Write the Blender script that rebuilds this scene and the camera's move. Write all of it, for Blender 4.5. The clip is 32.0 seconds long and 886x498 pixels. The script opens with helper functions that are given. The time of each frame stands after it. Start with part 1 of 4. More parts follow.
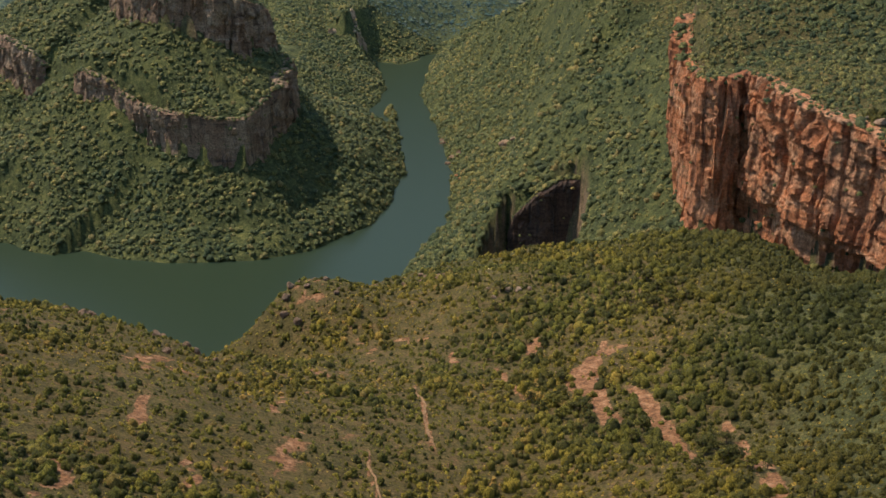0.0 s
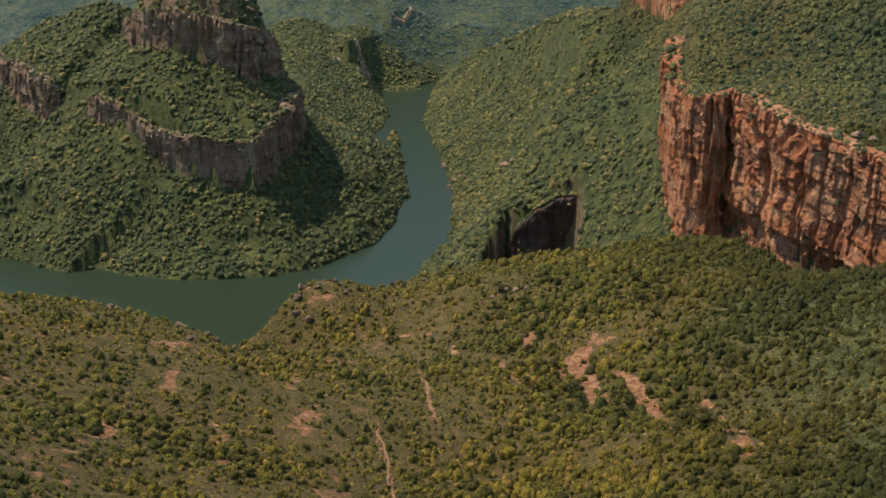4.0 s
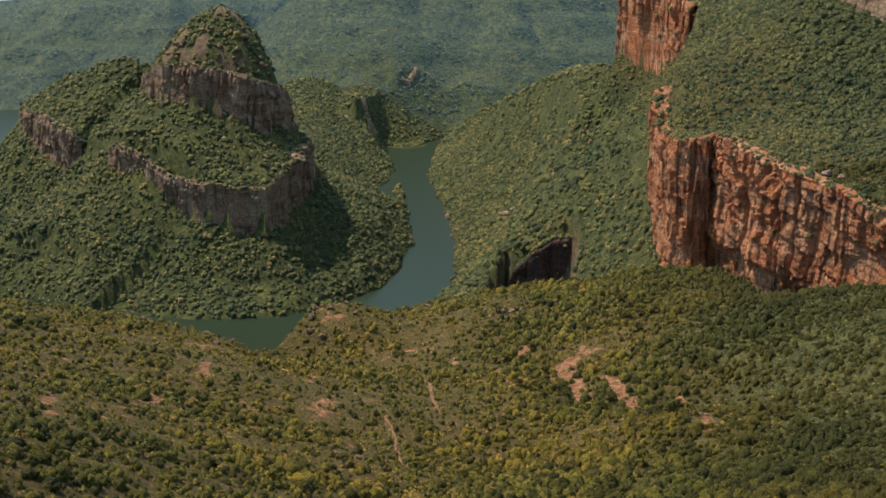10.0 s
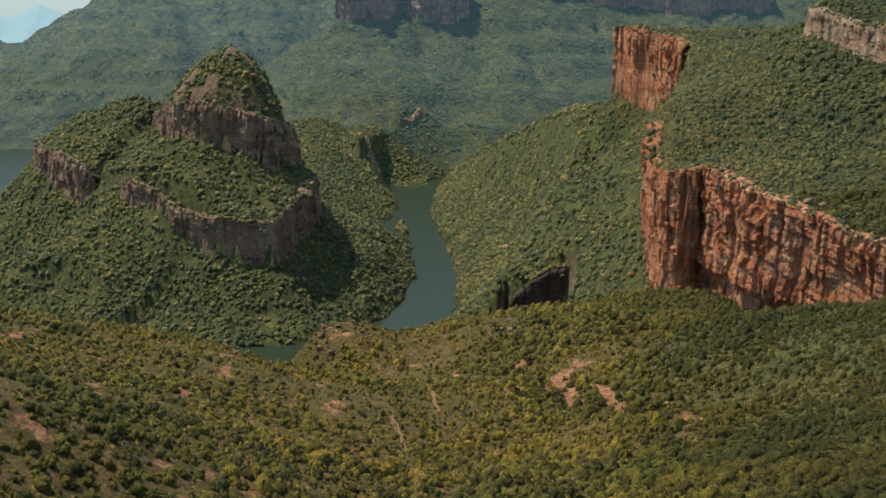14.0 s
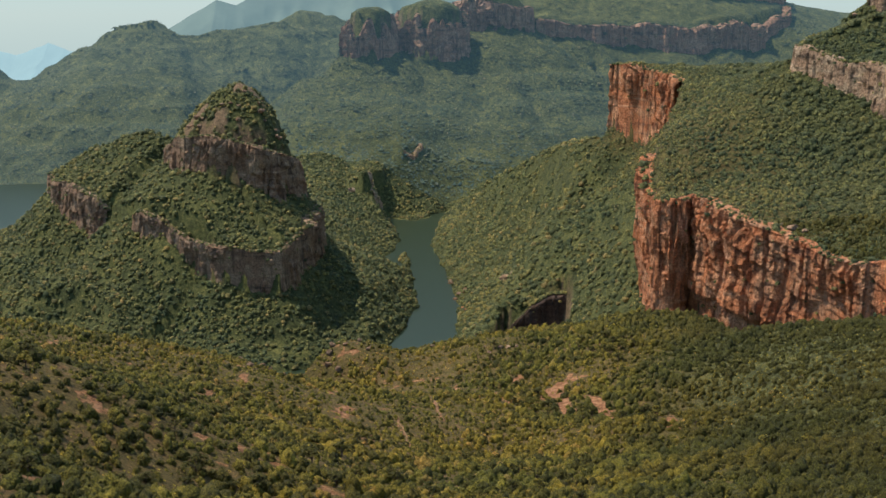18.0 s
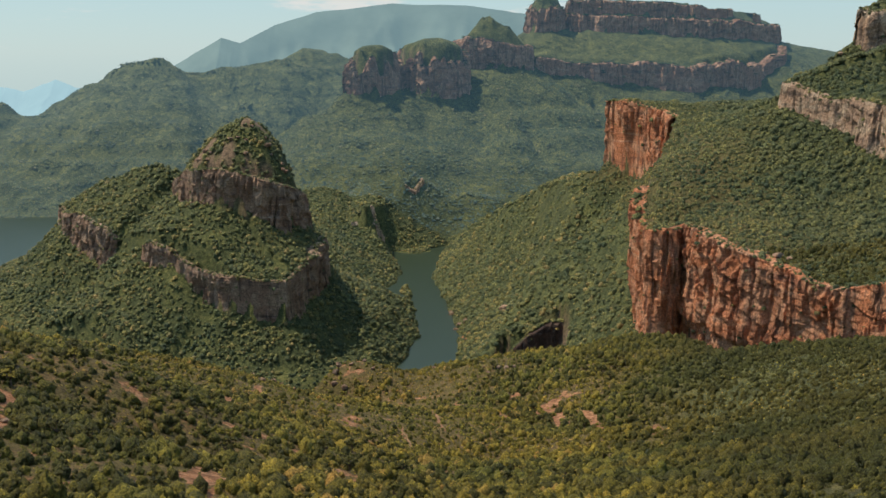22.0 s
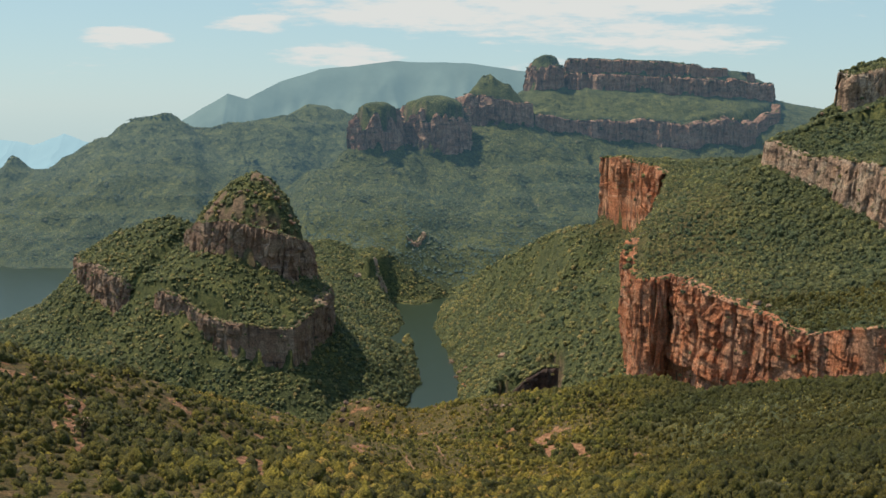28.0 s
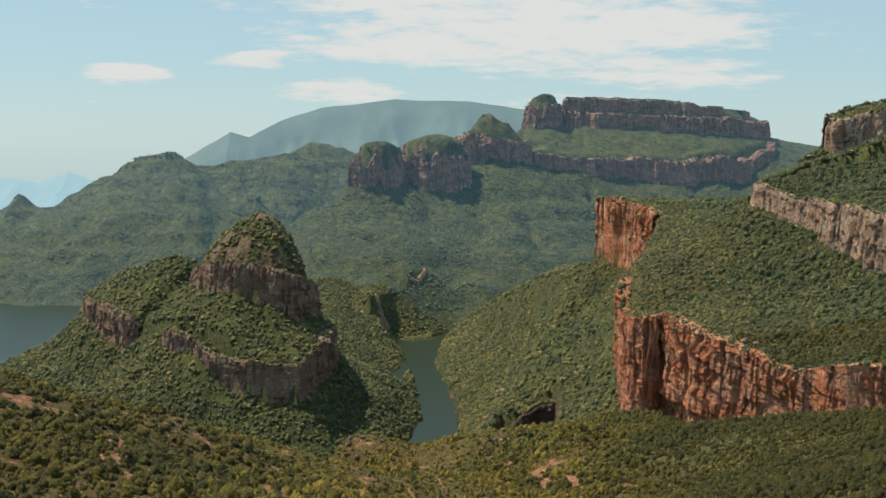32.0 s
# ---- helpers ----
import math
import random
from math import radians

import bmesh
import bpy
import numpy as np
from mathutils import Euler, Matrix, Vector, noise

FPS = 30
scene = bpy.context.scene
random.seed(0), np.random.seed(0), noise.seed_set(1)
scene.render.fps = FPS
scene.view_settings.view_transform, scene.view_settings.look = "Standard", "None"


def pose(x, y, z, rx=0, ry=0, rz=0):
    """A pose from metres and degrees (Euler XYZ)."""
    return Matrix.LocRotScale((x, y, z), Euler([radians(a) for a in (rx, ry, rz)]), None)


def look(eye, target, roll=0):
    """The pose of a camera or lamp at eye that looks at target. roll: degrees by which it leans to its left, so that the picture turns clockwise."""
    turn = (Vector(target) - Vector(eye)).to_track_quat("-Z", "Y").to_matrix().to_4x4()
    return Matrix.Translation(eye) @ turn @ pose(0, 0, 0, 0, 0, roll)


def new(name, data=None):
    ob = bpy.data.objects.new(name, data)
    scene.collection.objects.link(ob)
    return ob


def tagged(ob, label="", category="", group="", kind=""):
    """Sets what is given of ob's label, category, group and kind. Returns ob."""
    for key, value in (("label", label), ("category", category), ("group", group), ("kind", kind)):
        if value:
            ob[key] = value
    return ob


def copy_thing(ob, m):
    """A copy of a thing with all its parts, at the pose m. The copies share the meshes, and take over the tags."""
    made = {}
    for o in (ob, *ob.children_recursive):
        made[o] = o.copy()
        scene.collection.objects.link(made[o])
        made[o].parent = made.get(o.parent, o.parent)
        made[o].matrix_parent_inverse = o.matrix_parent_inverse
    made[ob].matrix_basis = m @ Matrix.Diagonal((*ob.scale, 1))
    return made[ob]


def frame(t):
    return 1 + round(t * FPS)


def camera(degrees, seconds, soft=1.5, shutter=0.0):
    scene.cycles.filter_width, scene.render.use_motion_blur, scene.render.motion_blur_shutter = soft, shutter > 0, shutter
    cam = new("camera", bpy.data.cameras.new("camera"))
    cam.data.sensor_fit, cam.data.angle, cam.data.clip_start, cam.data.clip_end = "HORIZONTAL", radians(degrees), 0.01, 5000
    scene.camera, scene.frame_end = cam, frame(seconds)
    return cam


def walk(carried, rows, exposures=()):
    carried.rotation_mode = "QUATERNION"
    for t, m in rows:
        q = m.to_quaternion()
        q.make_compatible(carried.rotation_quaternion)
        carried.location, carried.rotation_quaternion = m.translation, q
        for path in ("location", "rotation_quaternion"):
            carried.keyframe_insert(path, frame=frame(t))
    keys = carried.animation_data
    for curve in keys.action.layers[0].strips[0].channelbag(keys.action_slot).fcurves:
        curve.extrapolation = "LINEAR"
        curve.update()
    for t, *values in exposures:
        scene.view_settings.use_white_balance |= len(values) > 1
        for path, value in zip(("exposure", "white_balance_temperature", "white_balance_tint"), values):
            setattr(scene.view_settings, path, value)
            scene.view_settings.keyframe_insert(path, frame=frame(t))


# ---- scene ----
LENS = 37.245
PATH = [  # seconds, x, y, z, yaw, pitch, roll
    (0, 0.0, 0.0, 400.0, -0.306, -17.889, -0.188),
    (1, -0.1, -11.8, 399.7, -0.283, -17.656, -0.294),
    (2, -0.1, -23.6, 399.3, -0.259, -17.280, -0.341),
    (3, -0.1, -35.2, 398.8, -0.235, -16.872, -0.348),
    (4, -0.1, -46.7, 398.1, -0.209, -16.457, -0.330),
    (5, 0.0, -57.9, 397.2, -0.183, -16.031, -0.297),
    (6, 0.2, -69.0, 396.2, -0.156, -15.585, -0.260),
    (7, 0.3, -80.2, 395.2, -0.130, -15.116, -0.222),
    (8, 0.4, -91.6, 394.3, -0.104, -14.628, -0.188),
    (9, 0.4, -103.3, 393.8, -0.078, -14.128, -0.159),
    (10, 0.4, -115.2, 393.4, -0.055, -13.627, -0.137),
    (11, 0.4, -127.3, 393.0, -0.032, -13.133, -0.121),
    (12, 0.3, -139.4, 392.6, -0.012, -12.654, -0.109),
    (13, 0.3, -151.6, 392.1, 0.006, -12.193, -0.099),
    (14, 0.2, -163.7, 391.5, 0.022, -11.750, -0.091),
    (15, 0.1, -175.8, 391.0, 0.036, -11.324, -0.080),
    (16, 0.0, -187.9, 390.8, 0.047, -10.910, -0.067),
    (17, -0.2, -200.0, 390.8, 0.057, -10.502, -0.048),
    (18, -0.4, -212.1, 391.0, 0.065, -10.095, -0.024),
    (19, -0.6, -224.0, 391.1, 0.072, -9.688, 0.008),
    (20, -0.8, -235.6, 391.1, 0.079, -9.279, 0.046),
    (21, -0.9, -247.0, 390.8, 0.085, -8.870, 0.091),
    (22, -0.9, -258.2, 390.3, 0.091, -8.463, 0.141),
    (23, -0.9, -269.3, 389.9, 0.098, -8.062, 0.194),
    (24, -1.0, -280.5, 389.8, 0.106, -7.667, 0.247),
    (25, -1.0, -291.7, 390.2, 0.115, -7.278, 0.297),
    (26, -0.9, -303.1, 391.0, 0.125, -6.888, 0.341),
    (27, -0.9, -314.6, 392.3, 0.137, -6.494, 0.375),
    (28, -0.9, -326.1, 394.0, 0.148, -6.092, 0.394),
    (29, -0.8, -337.6, 396.2, 0.160, -5.689, 0.394),
    (30, -0.8, -349.1, 398.6, 0.170, -5.299, 0.371),
    (31, -0.7, -360.7, 401.3, 0.176, -4.938, 0.321),
    (32, -0.6, -372.2, 404.1, 0.177, -4.592, 0.241),
]
EXPOSURE, SKY, CLOUD_SHIFT = 0.43, 0.25, (0.3, 0.2, 0.0)
GROUND_COLS, GROUND_NEAR, GROUND_FAR = 420, 300, 190
NEAR_BUSHES, SLOPE_BUSHES, MID_TREES, FAR_TREES, TUFTS, HILL_SHRUBS = 38000, 44000, 175000, 110000, 80000, 36000


cam = camera(LENS, 32.0)


def aim(x, y, z, yaw, pitch, roll):
    a, b = radians(yaw), radians(pitch)
    way = Vector((-math.sin(a) * math.cos(b), math.cos(a) * math.cos(b), math.sin(b)))
    return look((x, y, z), Vector((x, y, z)) + way * 100, roll)


walk(cam, [(t, aim(*row)) for t, *row in PATH], [(0, EXPOSURE), (32, EXPOSURE)])

# ---------------------------------------------------------------- light
SUN_WAY = Vector((-0.44, 0.19, 0.87)).normalized()  # towards the sun
sun = new("sun", bpy.data.lights.new("sun", "SUN"))
sun.data.energy, sun.data.angle, sun.data.color = 4.6, radians(0.6), (1.0, 0.88, 0.69)
sun.matrix_world = look((0, 0, 900), Vector((0, 0, 900)) - SUN_WAY)


def build_world():
    world = bpy.data.worlds.new("world")
    scene.world = world
    world.use_nodes = True
    nt = world.node_tree
    nt.nodes.clear()
    out = nt.nodes.new("ShaderNodeOutputWorld")
    bg = nt.nodes.new("ShaderNodeBackground")
    sky = nt.nodes.new("ShaderNodeTexSky")
    sky.sky_type, sky.sun_disc = "NISHITA", False
    sky.sun_elevation = math.asin(SUN_WAY.z)
    sky.sun_rotation = math.atan2(SUN_WAY.x, SUN_WAY.y)
    sky.altitude, sky.air_density, sky.dust_density, sky.ozone_density = 400, 1.0, 0.15, 1.6
    coord = nt.nodes.new("ShaderNodeTexCoord")
    sep = nt.nodes.new("ShaderNodeSeparateXYZ")
    nt.links.new(coord.outputs["Generated"], sep.inputs[0])
    # thin cloud: the sky's direction laid on a flat deck, broken up by two noises
    deck = nt.nodes.new("ShaderNodeCombineXYZ")
    low = nt.nodes.new("ShaderNodeMath"); low.operation, low.inputs[1].default_value = "ADD", 0.13
    nt.links.new(sep.outputs["Z"], low.inputs[0])
    for k, axis in enumerate("XY"):
        div = nt.nodes.new("ShaderNodeMath"); div.operation = "DIVIDE"
        nt.links.new(sep.outputs[axis], div.inputs[0]); nt.links.new(low.outputs[0], div.inputs[1])
        nt.links.new(div.outputs[0], deck.inputs[k])
    big = nt.nodes.new("ShaderNodeTexNoise"); big.inputs["Scale"].default_value = 0.9; big.inputs["Detail"].default_value = 3
    fine = nt.nodes.new("ShaderNodeTexNoise"); fine.inputs["Scale"].default_value = 5.5; fine.inputs["Detail"].default_value = 9; fine.inputs["Roughness"].default_value = 0.62
    shift = nt.nodes.new("ShaderNodeMapping"); shift.inputs["Location"].default_value = CLOUD_SHIFT
    nt.links.new(deck.outputs[0], shift.inputs["Vector"])
    for n in (big, fine):
        nt.links.new(shift.outputs[0], n.inputs["Vector"])
    add = nt.nodes.new("ShaderNodeMath"); add.operation = "MULTIPLY_ADD"; add.inputs[1].default_value = 0.85
    nt.links.new(fine.outputs["Fac"], add.inputs[0]); nt.links.new(big.outputs["Fac"], add.inputs[2])
    # the broad bank of thin cloud over the far mountains, a wisp beside it, and the cap on the table mountain
    total = add.outputs[0]
    for cx, cz, wx, wz, gain in ((0.05, 0.090, 0.22, 0.044, 0.42), (-0.237, 0.051, 0.038, 0.010, 0.40), (-0.145, 0.062, 0.045, 0.008, 0.28), (-0.082, 0.038, 0.065, 0.012, 0.5), (0.19, 0.052, 0.11, 0.014, 0.28)):
        parts = []
        for sock, c, w in ((sep.outputs["X"], cx, wx), (sep.outputs["Z"], cz, wz)):
            off = nt.nodes.new("ShaderNodeMath"); off.operation, off.inputs[1].default_value, off.inputs[2].default_value = "MULTIPLY_ADD", 1 / w, -c / w
            nt.links.new(sock, off.inputs[0])
            sq = nt.nodes.new("ShaderNodeMath"); sq.operation = "MULTIPLY"
            nt.links.new(off.outputs[0], sq.inputs[0]); nt.links.new(off.outputs[0], sq.inputs[1])
            parts.append(sq.outputs[0])
        far = nt.nodes.new("ShaderNodeMath"); far.operation = "ADD"
        nt.links.new(parts[0], far.inputs[0]); nt.links.new(parts[1], far.inputs[1])
        near = nt.nodes.new("ShaderNodeMapRange"); near.interpolation_type = "SMOOTHSTEP"
        near.inputs["From Min"].default_value, near.inputs["From Max"].default_value, near.inputs["To Min"].default_value, near.inputs["To Max"].default_value = 0.0, 1.3, gain, 0.0
        nt.links.new(far.outputs[0], near.inputs["Value"])
        plus = nt.nodes.new("ShaderNodeMath"); plus.operation = "ADD"
        nt.links.new(total, plus.inputs[0]); nt.links.new(near.outputs[0], plus.inputs[1])
        total = plus.outputs[0]
    ramp = nt.nodes.new("ShaderNodeMapRange"); ramp.inputs["From Min"].default_value, ramp.inputs["From Max"].default_value = 1.05, 1.30
    ramp.interpolation_type = "SMOOTHSTEP"
    nt.links.new(total, ramp.inputs["Value"])
    mix = nt.nodes.new("ShaderNodeMix"); mix.data_type = "RGBA"
    mix.inputs[7].default_value = (2.15, 2.2, 2.13, 1)
    pale = nt.nodes.new("ShaderNodeMix"); pale.data_type, pale.blend_type = "RGBA", "DARKEN"
    pale.inputs[7].default_value = (0.93, 1.40, 1.58, 1)
    low_sky = nt.nodes.new("ShaderNodeMapRange"); low_sky.interpolation_type = "SMOOTHSTEP"
    low_sky.inputs["From Min"].default_value, low_sky.inputs["From Max"].default_value, low_sky.inputs["To Min"].default_value, low_sky.inputs["To Max"].default_value = 0.16, 0.5, 0.9, 0.45
    nt.links.new(sep.outputs["Z"], low_sky.inputs["Value"]); nt.links.new(low_sky.outputs[0], pale.inputs[0])
    nt.links.new(sky.outputs[0], pale.inputs[6])
    nt.links.new(ramp.outputs[0], mix.inputs[0]); nt.links.new(pale.outputs[2], mix.inputs[6])
    nt.links.new(mix.outputs[2], bg.inputs["Color"])
    bg.inputs["Strength"].default_value = SKY
    nt.links.new(bg.outputs[0], out.inputs[0])


build_world()


# ---------------------------------------------------------------- materials
def material(name, rough=0.9, spec=0.25):
    m = bpy.data.materials.new(name)
    m.use_nodes = True
    nt = m.node_tree
    b = nt.nodes["Principled BSDF"]
    b.inputs["Roughness"].default_value = rough
    b.inputs["Specular IOR Level"].default_value = spec
    return m, nt, b


def add_noise(nt, scale, detail=4, rough=0.55, squeeze=None, space="Object"):
    coord = nt.nodes.new("ShaderNodeTexCoord")
    n = nt.nodes.new("ShaderNodeTexNoise")
    n.inputs["Scale"].default_value, n.inputs["Detail"].default_value, n.inputs["Roughness"].default_value = scale, detail, rough
    if squeeze:
        mp = nt.nodes.new("ShaderNodeMapping")
        mp.inputs["Scale"].default_value = squeeze
        nt.links.new(coord.outputs[space], mp.inputs["Vector"])
        nt.links.new(mp.outputs[0], n.inputs["Vector"])
    else:
        nt.links.new(coord.outputs[space], n.inputs["Vector"])
    return n.outputs["Fac"]


def ramp_of(nt, value, stops):
    r = nt.nodes.new("ShaderNodeValToRGB")
    while len(r.color_ramp.elements) < len(stops):
        r.color_ramp.elements.new(0.5)
    for e, (p, c) in zip(r.color_ramp.elements, stops):
        e.position, e.color = p, (*c, 1)
    nt.links.new(value, r.inputs[0])
    return r.outputs["Color"]


def blend(nt, fac, a, b, mode="MIX"):
    m = nt.nodes.new("ShaderNodeMix")
    m.data_type, m.blend_type = "RGBA", mode
    for sock, v in ((m.inputs[0], fac), (m.inputs[6], a), (m.inputs[7], b)):
        if isinstance(v, bpy.types.NodeSocket):
            nt.links.new(v, sock)
        else:
            sock.default_value = v if isinstance(v, float) else (*v, 1)
    return m.outputs[2]


def step_of(nt, value, low, high):
    r = nt.nodes.new("ShaderNodeMapRange")
    r.interpolation_type = "SMOOTHSTEP"
    r.inputs["From Min"].default_value, r.inputs["From Max"].default_value = low, high
    nt.links.new(value, r.inputs["Value"])
    return r.outputs[0]


def bump_of(nt, b, value, strength, distance):
    n = nt.nodes.new("ShaderNodeBump")
    n.inputs["Strength"].default_value, n.inputs["Distance"].default_value = strength, distance
    nt.links.new(value, n.inputs["Height"])
    nt.links.new(n.outputs[0], b.inputs["Normal"])


HAZE_BLUE = (0.29, 0.62, 0.90)  # colour of the haze, painted on far surfaces as a faint glow


def foliage(name, dark, mid, light, dry, haze_glow=0.0, grain=1.1):
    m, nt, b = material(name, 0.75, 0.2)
    b.inputs["Emission Color"].default_value, b.inputs["Emission Strength"].default_value = (*HAZE_BLUE, 1), haze_glow
    at = nt.nodes.new("ShaderNodeAttribute")
    at.attribute_name = "tone"
    geo = nt.nodes.new("ShaderNodeNewGeometry")
    own = ramp_of(nt, at.outputs["Fac"], [(0, dark), (0.45, mid), (0.85, light), (1.0, dry)])
    wide = ramp_of(nt, add_noise(nt, 0.012, 3), [(0.35, (0.75, 0.85, 0.8)), (0.65, (1.25, 1.12, 0.9))])
    leaf = ramp_of(nt, geo.outputs["Random Per Island"], [(0.0, (0.8, 0.83, 0.8)), (1.0, (1.2, 1.17, 1.14))])
    speck = add_noise(nt, grain, 4, 0.75)
    fleck = ramp_of(nt, speck, [(0.36, (0.34, 0.36, 0.34)), (0.5, (0.92, 0.92, 0.92)), (0.64, (1.8, 1.72, 1.5))])
    col = blend(nt, 1.0, blend(nt, 1.0, blend(nt, 1.0, own, wide, "MULTIPLY"), leaf, "MULTIPLY"), fleck, "MULTIPLY")
    nt.links.new(col, b.inputs["Base Color"])
    bump_of(nt, b, speck, 1.0, 2.2 / grain)
    return m


def rock(name, base, pale, dark, strata=0.16, haze_glow=0.0):
    m, nt, b = material(name, 0.88, 0.25)
    b.inputs["Emission Color"].default_value, b.inputs["Emission Strength"].default_value = (*HAZE_BLUE, 1), haze_glow
    layers = add_noise(nt, 1.0, 5, 0.6, (0.012, 0.012, strata))
    col = ramp_of(nt, layers, [(0.3, dark), (0.46, base), (0.58, base), (0.72, pale)])
    blotch = step_of(nt, add_noise(nt, 0.045, 6, 0.62), 0.45, 0.60)
    col = blend(nt, blotch, col, blend(nt, 0.6, col, pale))
    streak = step_of(nt, add_noise(nt, 1.0, 5, 0.6, (0.16, 0.16, 0.012)), 0.51, 0.64)
    col = blend(nt, streak, col, blend(nt, 0.55, col, (0.035, 0.03, 0.028)))
    for squeeze, width in (((0.11, 0.11, 0.028), 0.045), ((0.05, 0.05, 0.16), 0.03)):
        coord = nt.nodes.new("ShaderNodeTexCoord")
        mp = nt.nodes.new("ShaderNodeMapping")
        mp.inputs["Scale"].default_value = squeeze
        joint = nt.nodes.new("ShaderNodeTexVoronoi")
        joint.feature = "DISTANCE_TO_EDGE"
        joint.inputs["Scale"].default_value = 1.0
        nt.links.new(coord.outputs["Object"], mp.inputs["Vector"])
        nt.links.new(mp.outputs[0], joint.inputs["Vector"])
        open_joint = step_of(nt, joint.outputs["Distance"], 0.0, width * 0.6)
        col = blend(nt, open_joint, blend(nt, 0.28, col, (0.02, 0.015, 0.013)), col)
    grain = ramp_of(nt, add_noise(nt, 0.5, 8, 0.7), [(0.3, (0.35, 0.33, 0.33)), (0.5, (0.95, 0.95, 0.95)), (0.7, (1.55, 1.5, 1.45))])
    nt.links.new(blend(nt, 1.0, col, grain, "MULTIPLY"), b.inputs["Base Color"])
    bump_of(nt, b, add_noise(nt, 0.5, 9, 0.72, (1, 1, 0.6)), 1.0, 4.0)
    return m


RED_ROCK = rock("red_sandstone", (0.47, 0.172, 0.075), (0.60, 0.33, 0.19), (0.18, 0.068, 0.038))
BROWN_ROCK = rock("brown_sandstone", (0.25, 0.15, 0.095), (0.38, 0.27, 0.18), (0.085, 0.055, 0.04))
GREY_ROCK = rock("weathered_sandstone", (0.37, 0.235, 0.15), (0.50, 0.385, 0.265), (0.15, 0.10, 0.07), 0.1)
NEAR_LEAF = foliage("bushveld_leaf", (0.048, 0.046, 0.008), (0.116, 0.100, 0.014), (0.198, 0.160, 0.024), (0.25, 0.155, 0.048), grain=1.9)
# forest greens, lifted and blued to paint in the haze over the gorge
MID_LEAF = foliage("hazed_forest_leaf", (0.052, 0.068, 0.036), (0.102, 0.114, 0.052), (0.172, 0.162, 0.062), (0.22, 0.17, 0.08))

# sandstone darkened in its base colour to paint the shade inside the cave
CAVE_SHADE_ROCK = rock("cave_shade_sandstone", (0.085, 0.050, 0.036), (0.14, 0.085, 0.06), (0.03, 0.02, 0.016))
# far rock and leaves: haze painted in by blue emission and cooler colours
FAR_ROCK = rock("haze_glow_sandstone", (0.27, 0.14, 0.085), (0.35, 0.22, 0.14), (0.09, 0.06, 0.05), 0.1, 0.045)
FAR_LEAF = foliage("haze_glow_forest", (0.024, 0.038, 0.016), (0.044, 0.060, 0.022), (0.07, 0.084, 0.03), (0.09, 0.085, 0.042), 0.05, 0.4)
FARTHEST_LEAF = foliage("farthest_haze_glow_forest", (0.022, 0.036, 0.018), (0.04, 0.056, 0.024), (0.06, 0.075, 0.03), (0.075, 0.075, 0.04), 0.06, 0.3)


def build_ground_material():
    m, nt, b = material("hillside_soil", 0.95, 0.15)
    at = nt.nodes.new("ShaderNodeAttribute")
    at.attribute_name = "cover"
    sep = nt.nodes.new("ShaderNodeSeparateColor")
    nt.links.new(at.outputs["Color"], sep.inputs[0])
    grass = ramp_of(nt, add_noise(nt, 0.12, 7, 0.68), [(0.30, (0.052, 0.038, 0.013)), (0.5, (0.112, 0.076, 0.026)), (0.62, (0.16, 0.094, 0.04)), (0.72, (0.26, 0.125, 0.062))])
    tuft = add_noise(nt, 0.9, 6, 0.75)
    tufts = ramp_of(nt, tuft, [(0.36, (0.28, 0.30, 0.28)), (0.5, (0.9, 0.9, 0.9)), (0.66, (1.7, 1.6, 1.45))])
    soil = ramp_of(nt, add_noise(nt, 0.25, 6, 0.65), [(0.3, (0.11, 0.052, 0.025)), (0.52, (0.28, 0.132, 0.065)), (0.74, (0.43, 0.25, 0.15))])
    wood = ramp_of(nt, add_noise(nt, 0.22, 8, 0.75), [(0.34, (0.020, 0.026, 0.009)), (0.52, (0.066, 0.074, 0.028)), (0.68, (0.135, 0.124, 0.046))])
    stone = ramp_of(nt, add_noise(nt, 0.2, 6, 0.65), [(0.3, (0.08, 0.055, 0.034)), (0.7, (0.22, 0.15, 0.095))])
    stand = ramp_of(nt, add_noise(nt, 0.04, 7, 0.72), [(0.36, (0.5, 0.58, 0.6)), (0.5, (0.95, 0.97, 0.95)), (0.64, (1.45, 1.35, 1.15))])
    wood = blend(nt, 1.0, wood, stand, "MULTIPLY")
    col = blend(nt, sep.outputs[1], grass, wood)
    col = blend(nt, sep.outputs[2], col, stone)
    broken = nt.nodes.new("ShaderNodeMath")
    broken.operation, broken.inputs[1].default_value = "MULTIPLY_ADD", 1.5
    nt.links.new(add_noise(nt, 0.22, 8, 0.7), broken.inputs[0])
    nt.links.new(sep.outputs[0], broken.inputs[2])
    col = blend(nt, step_of(nt, broken.outputs[0], 1.28, 1.55), col, soil)
    nt.links.new(blend(nt, 0.8, col, tufts, "MULTIPLY"), b.inputs["Base Color"])
    # haze painted as blue emission on the far ground, scaled by cover's alpha
    b.inputs["Emission Color"].default_value = (*HAZE_BLUE, 1)
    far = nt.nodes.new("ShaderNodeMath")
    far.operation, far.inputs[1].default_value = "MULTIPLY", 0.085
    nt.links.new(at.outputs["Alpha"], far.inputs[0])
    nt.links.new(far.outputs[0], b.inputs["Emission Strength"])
    bump_of(nt, b, tuft, 1.0, 1.4)
    return m


SOIL = build_ground_material()


def build_trodden():
    m, nt, b = material("trodden_soil", 0.95, 0.15)
    grit = add_noise(nt, 0.8, 7, 0.7)
    nt.links.new(ramp_of(nt, grit, [(0.3, (0.10, 0.06, 0.03)), (0.55, (0.22, 0.125, 0.065)), (0.75, (0.34, 0.21, 0.12))]), b.inputs["Base Color"])
    bump_of(nt, b, grit, 0.8, 0.3)
    return m


TRODDEN = build_trodden()


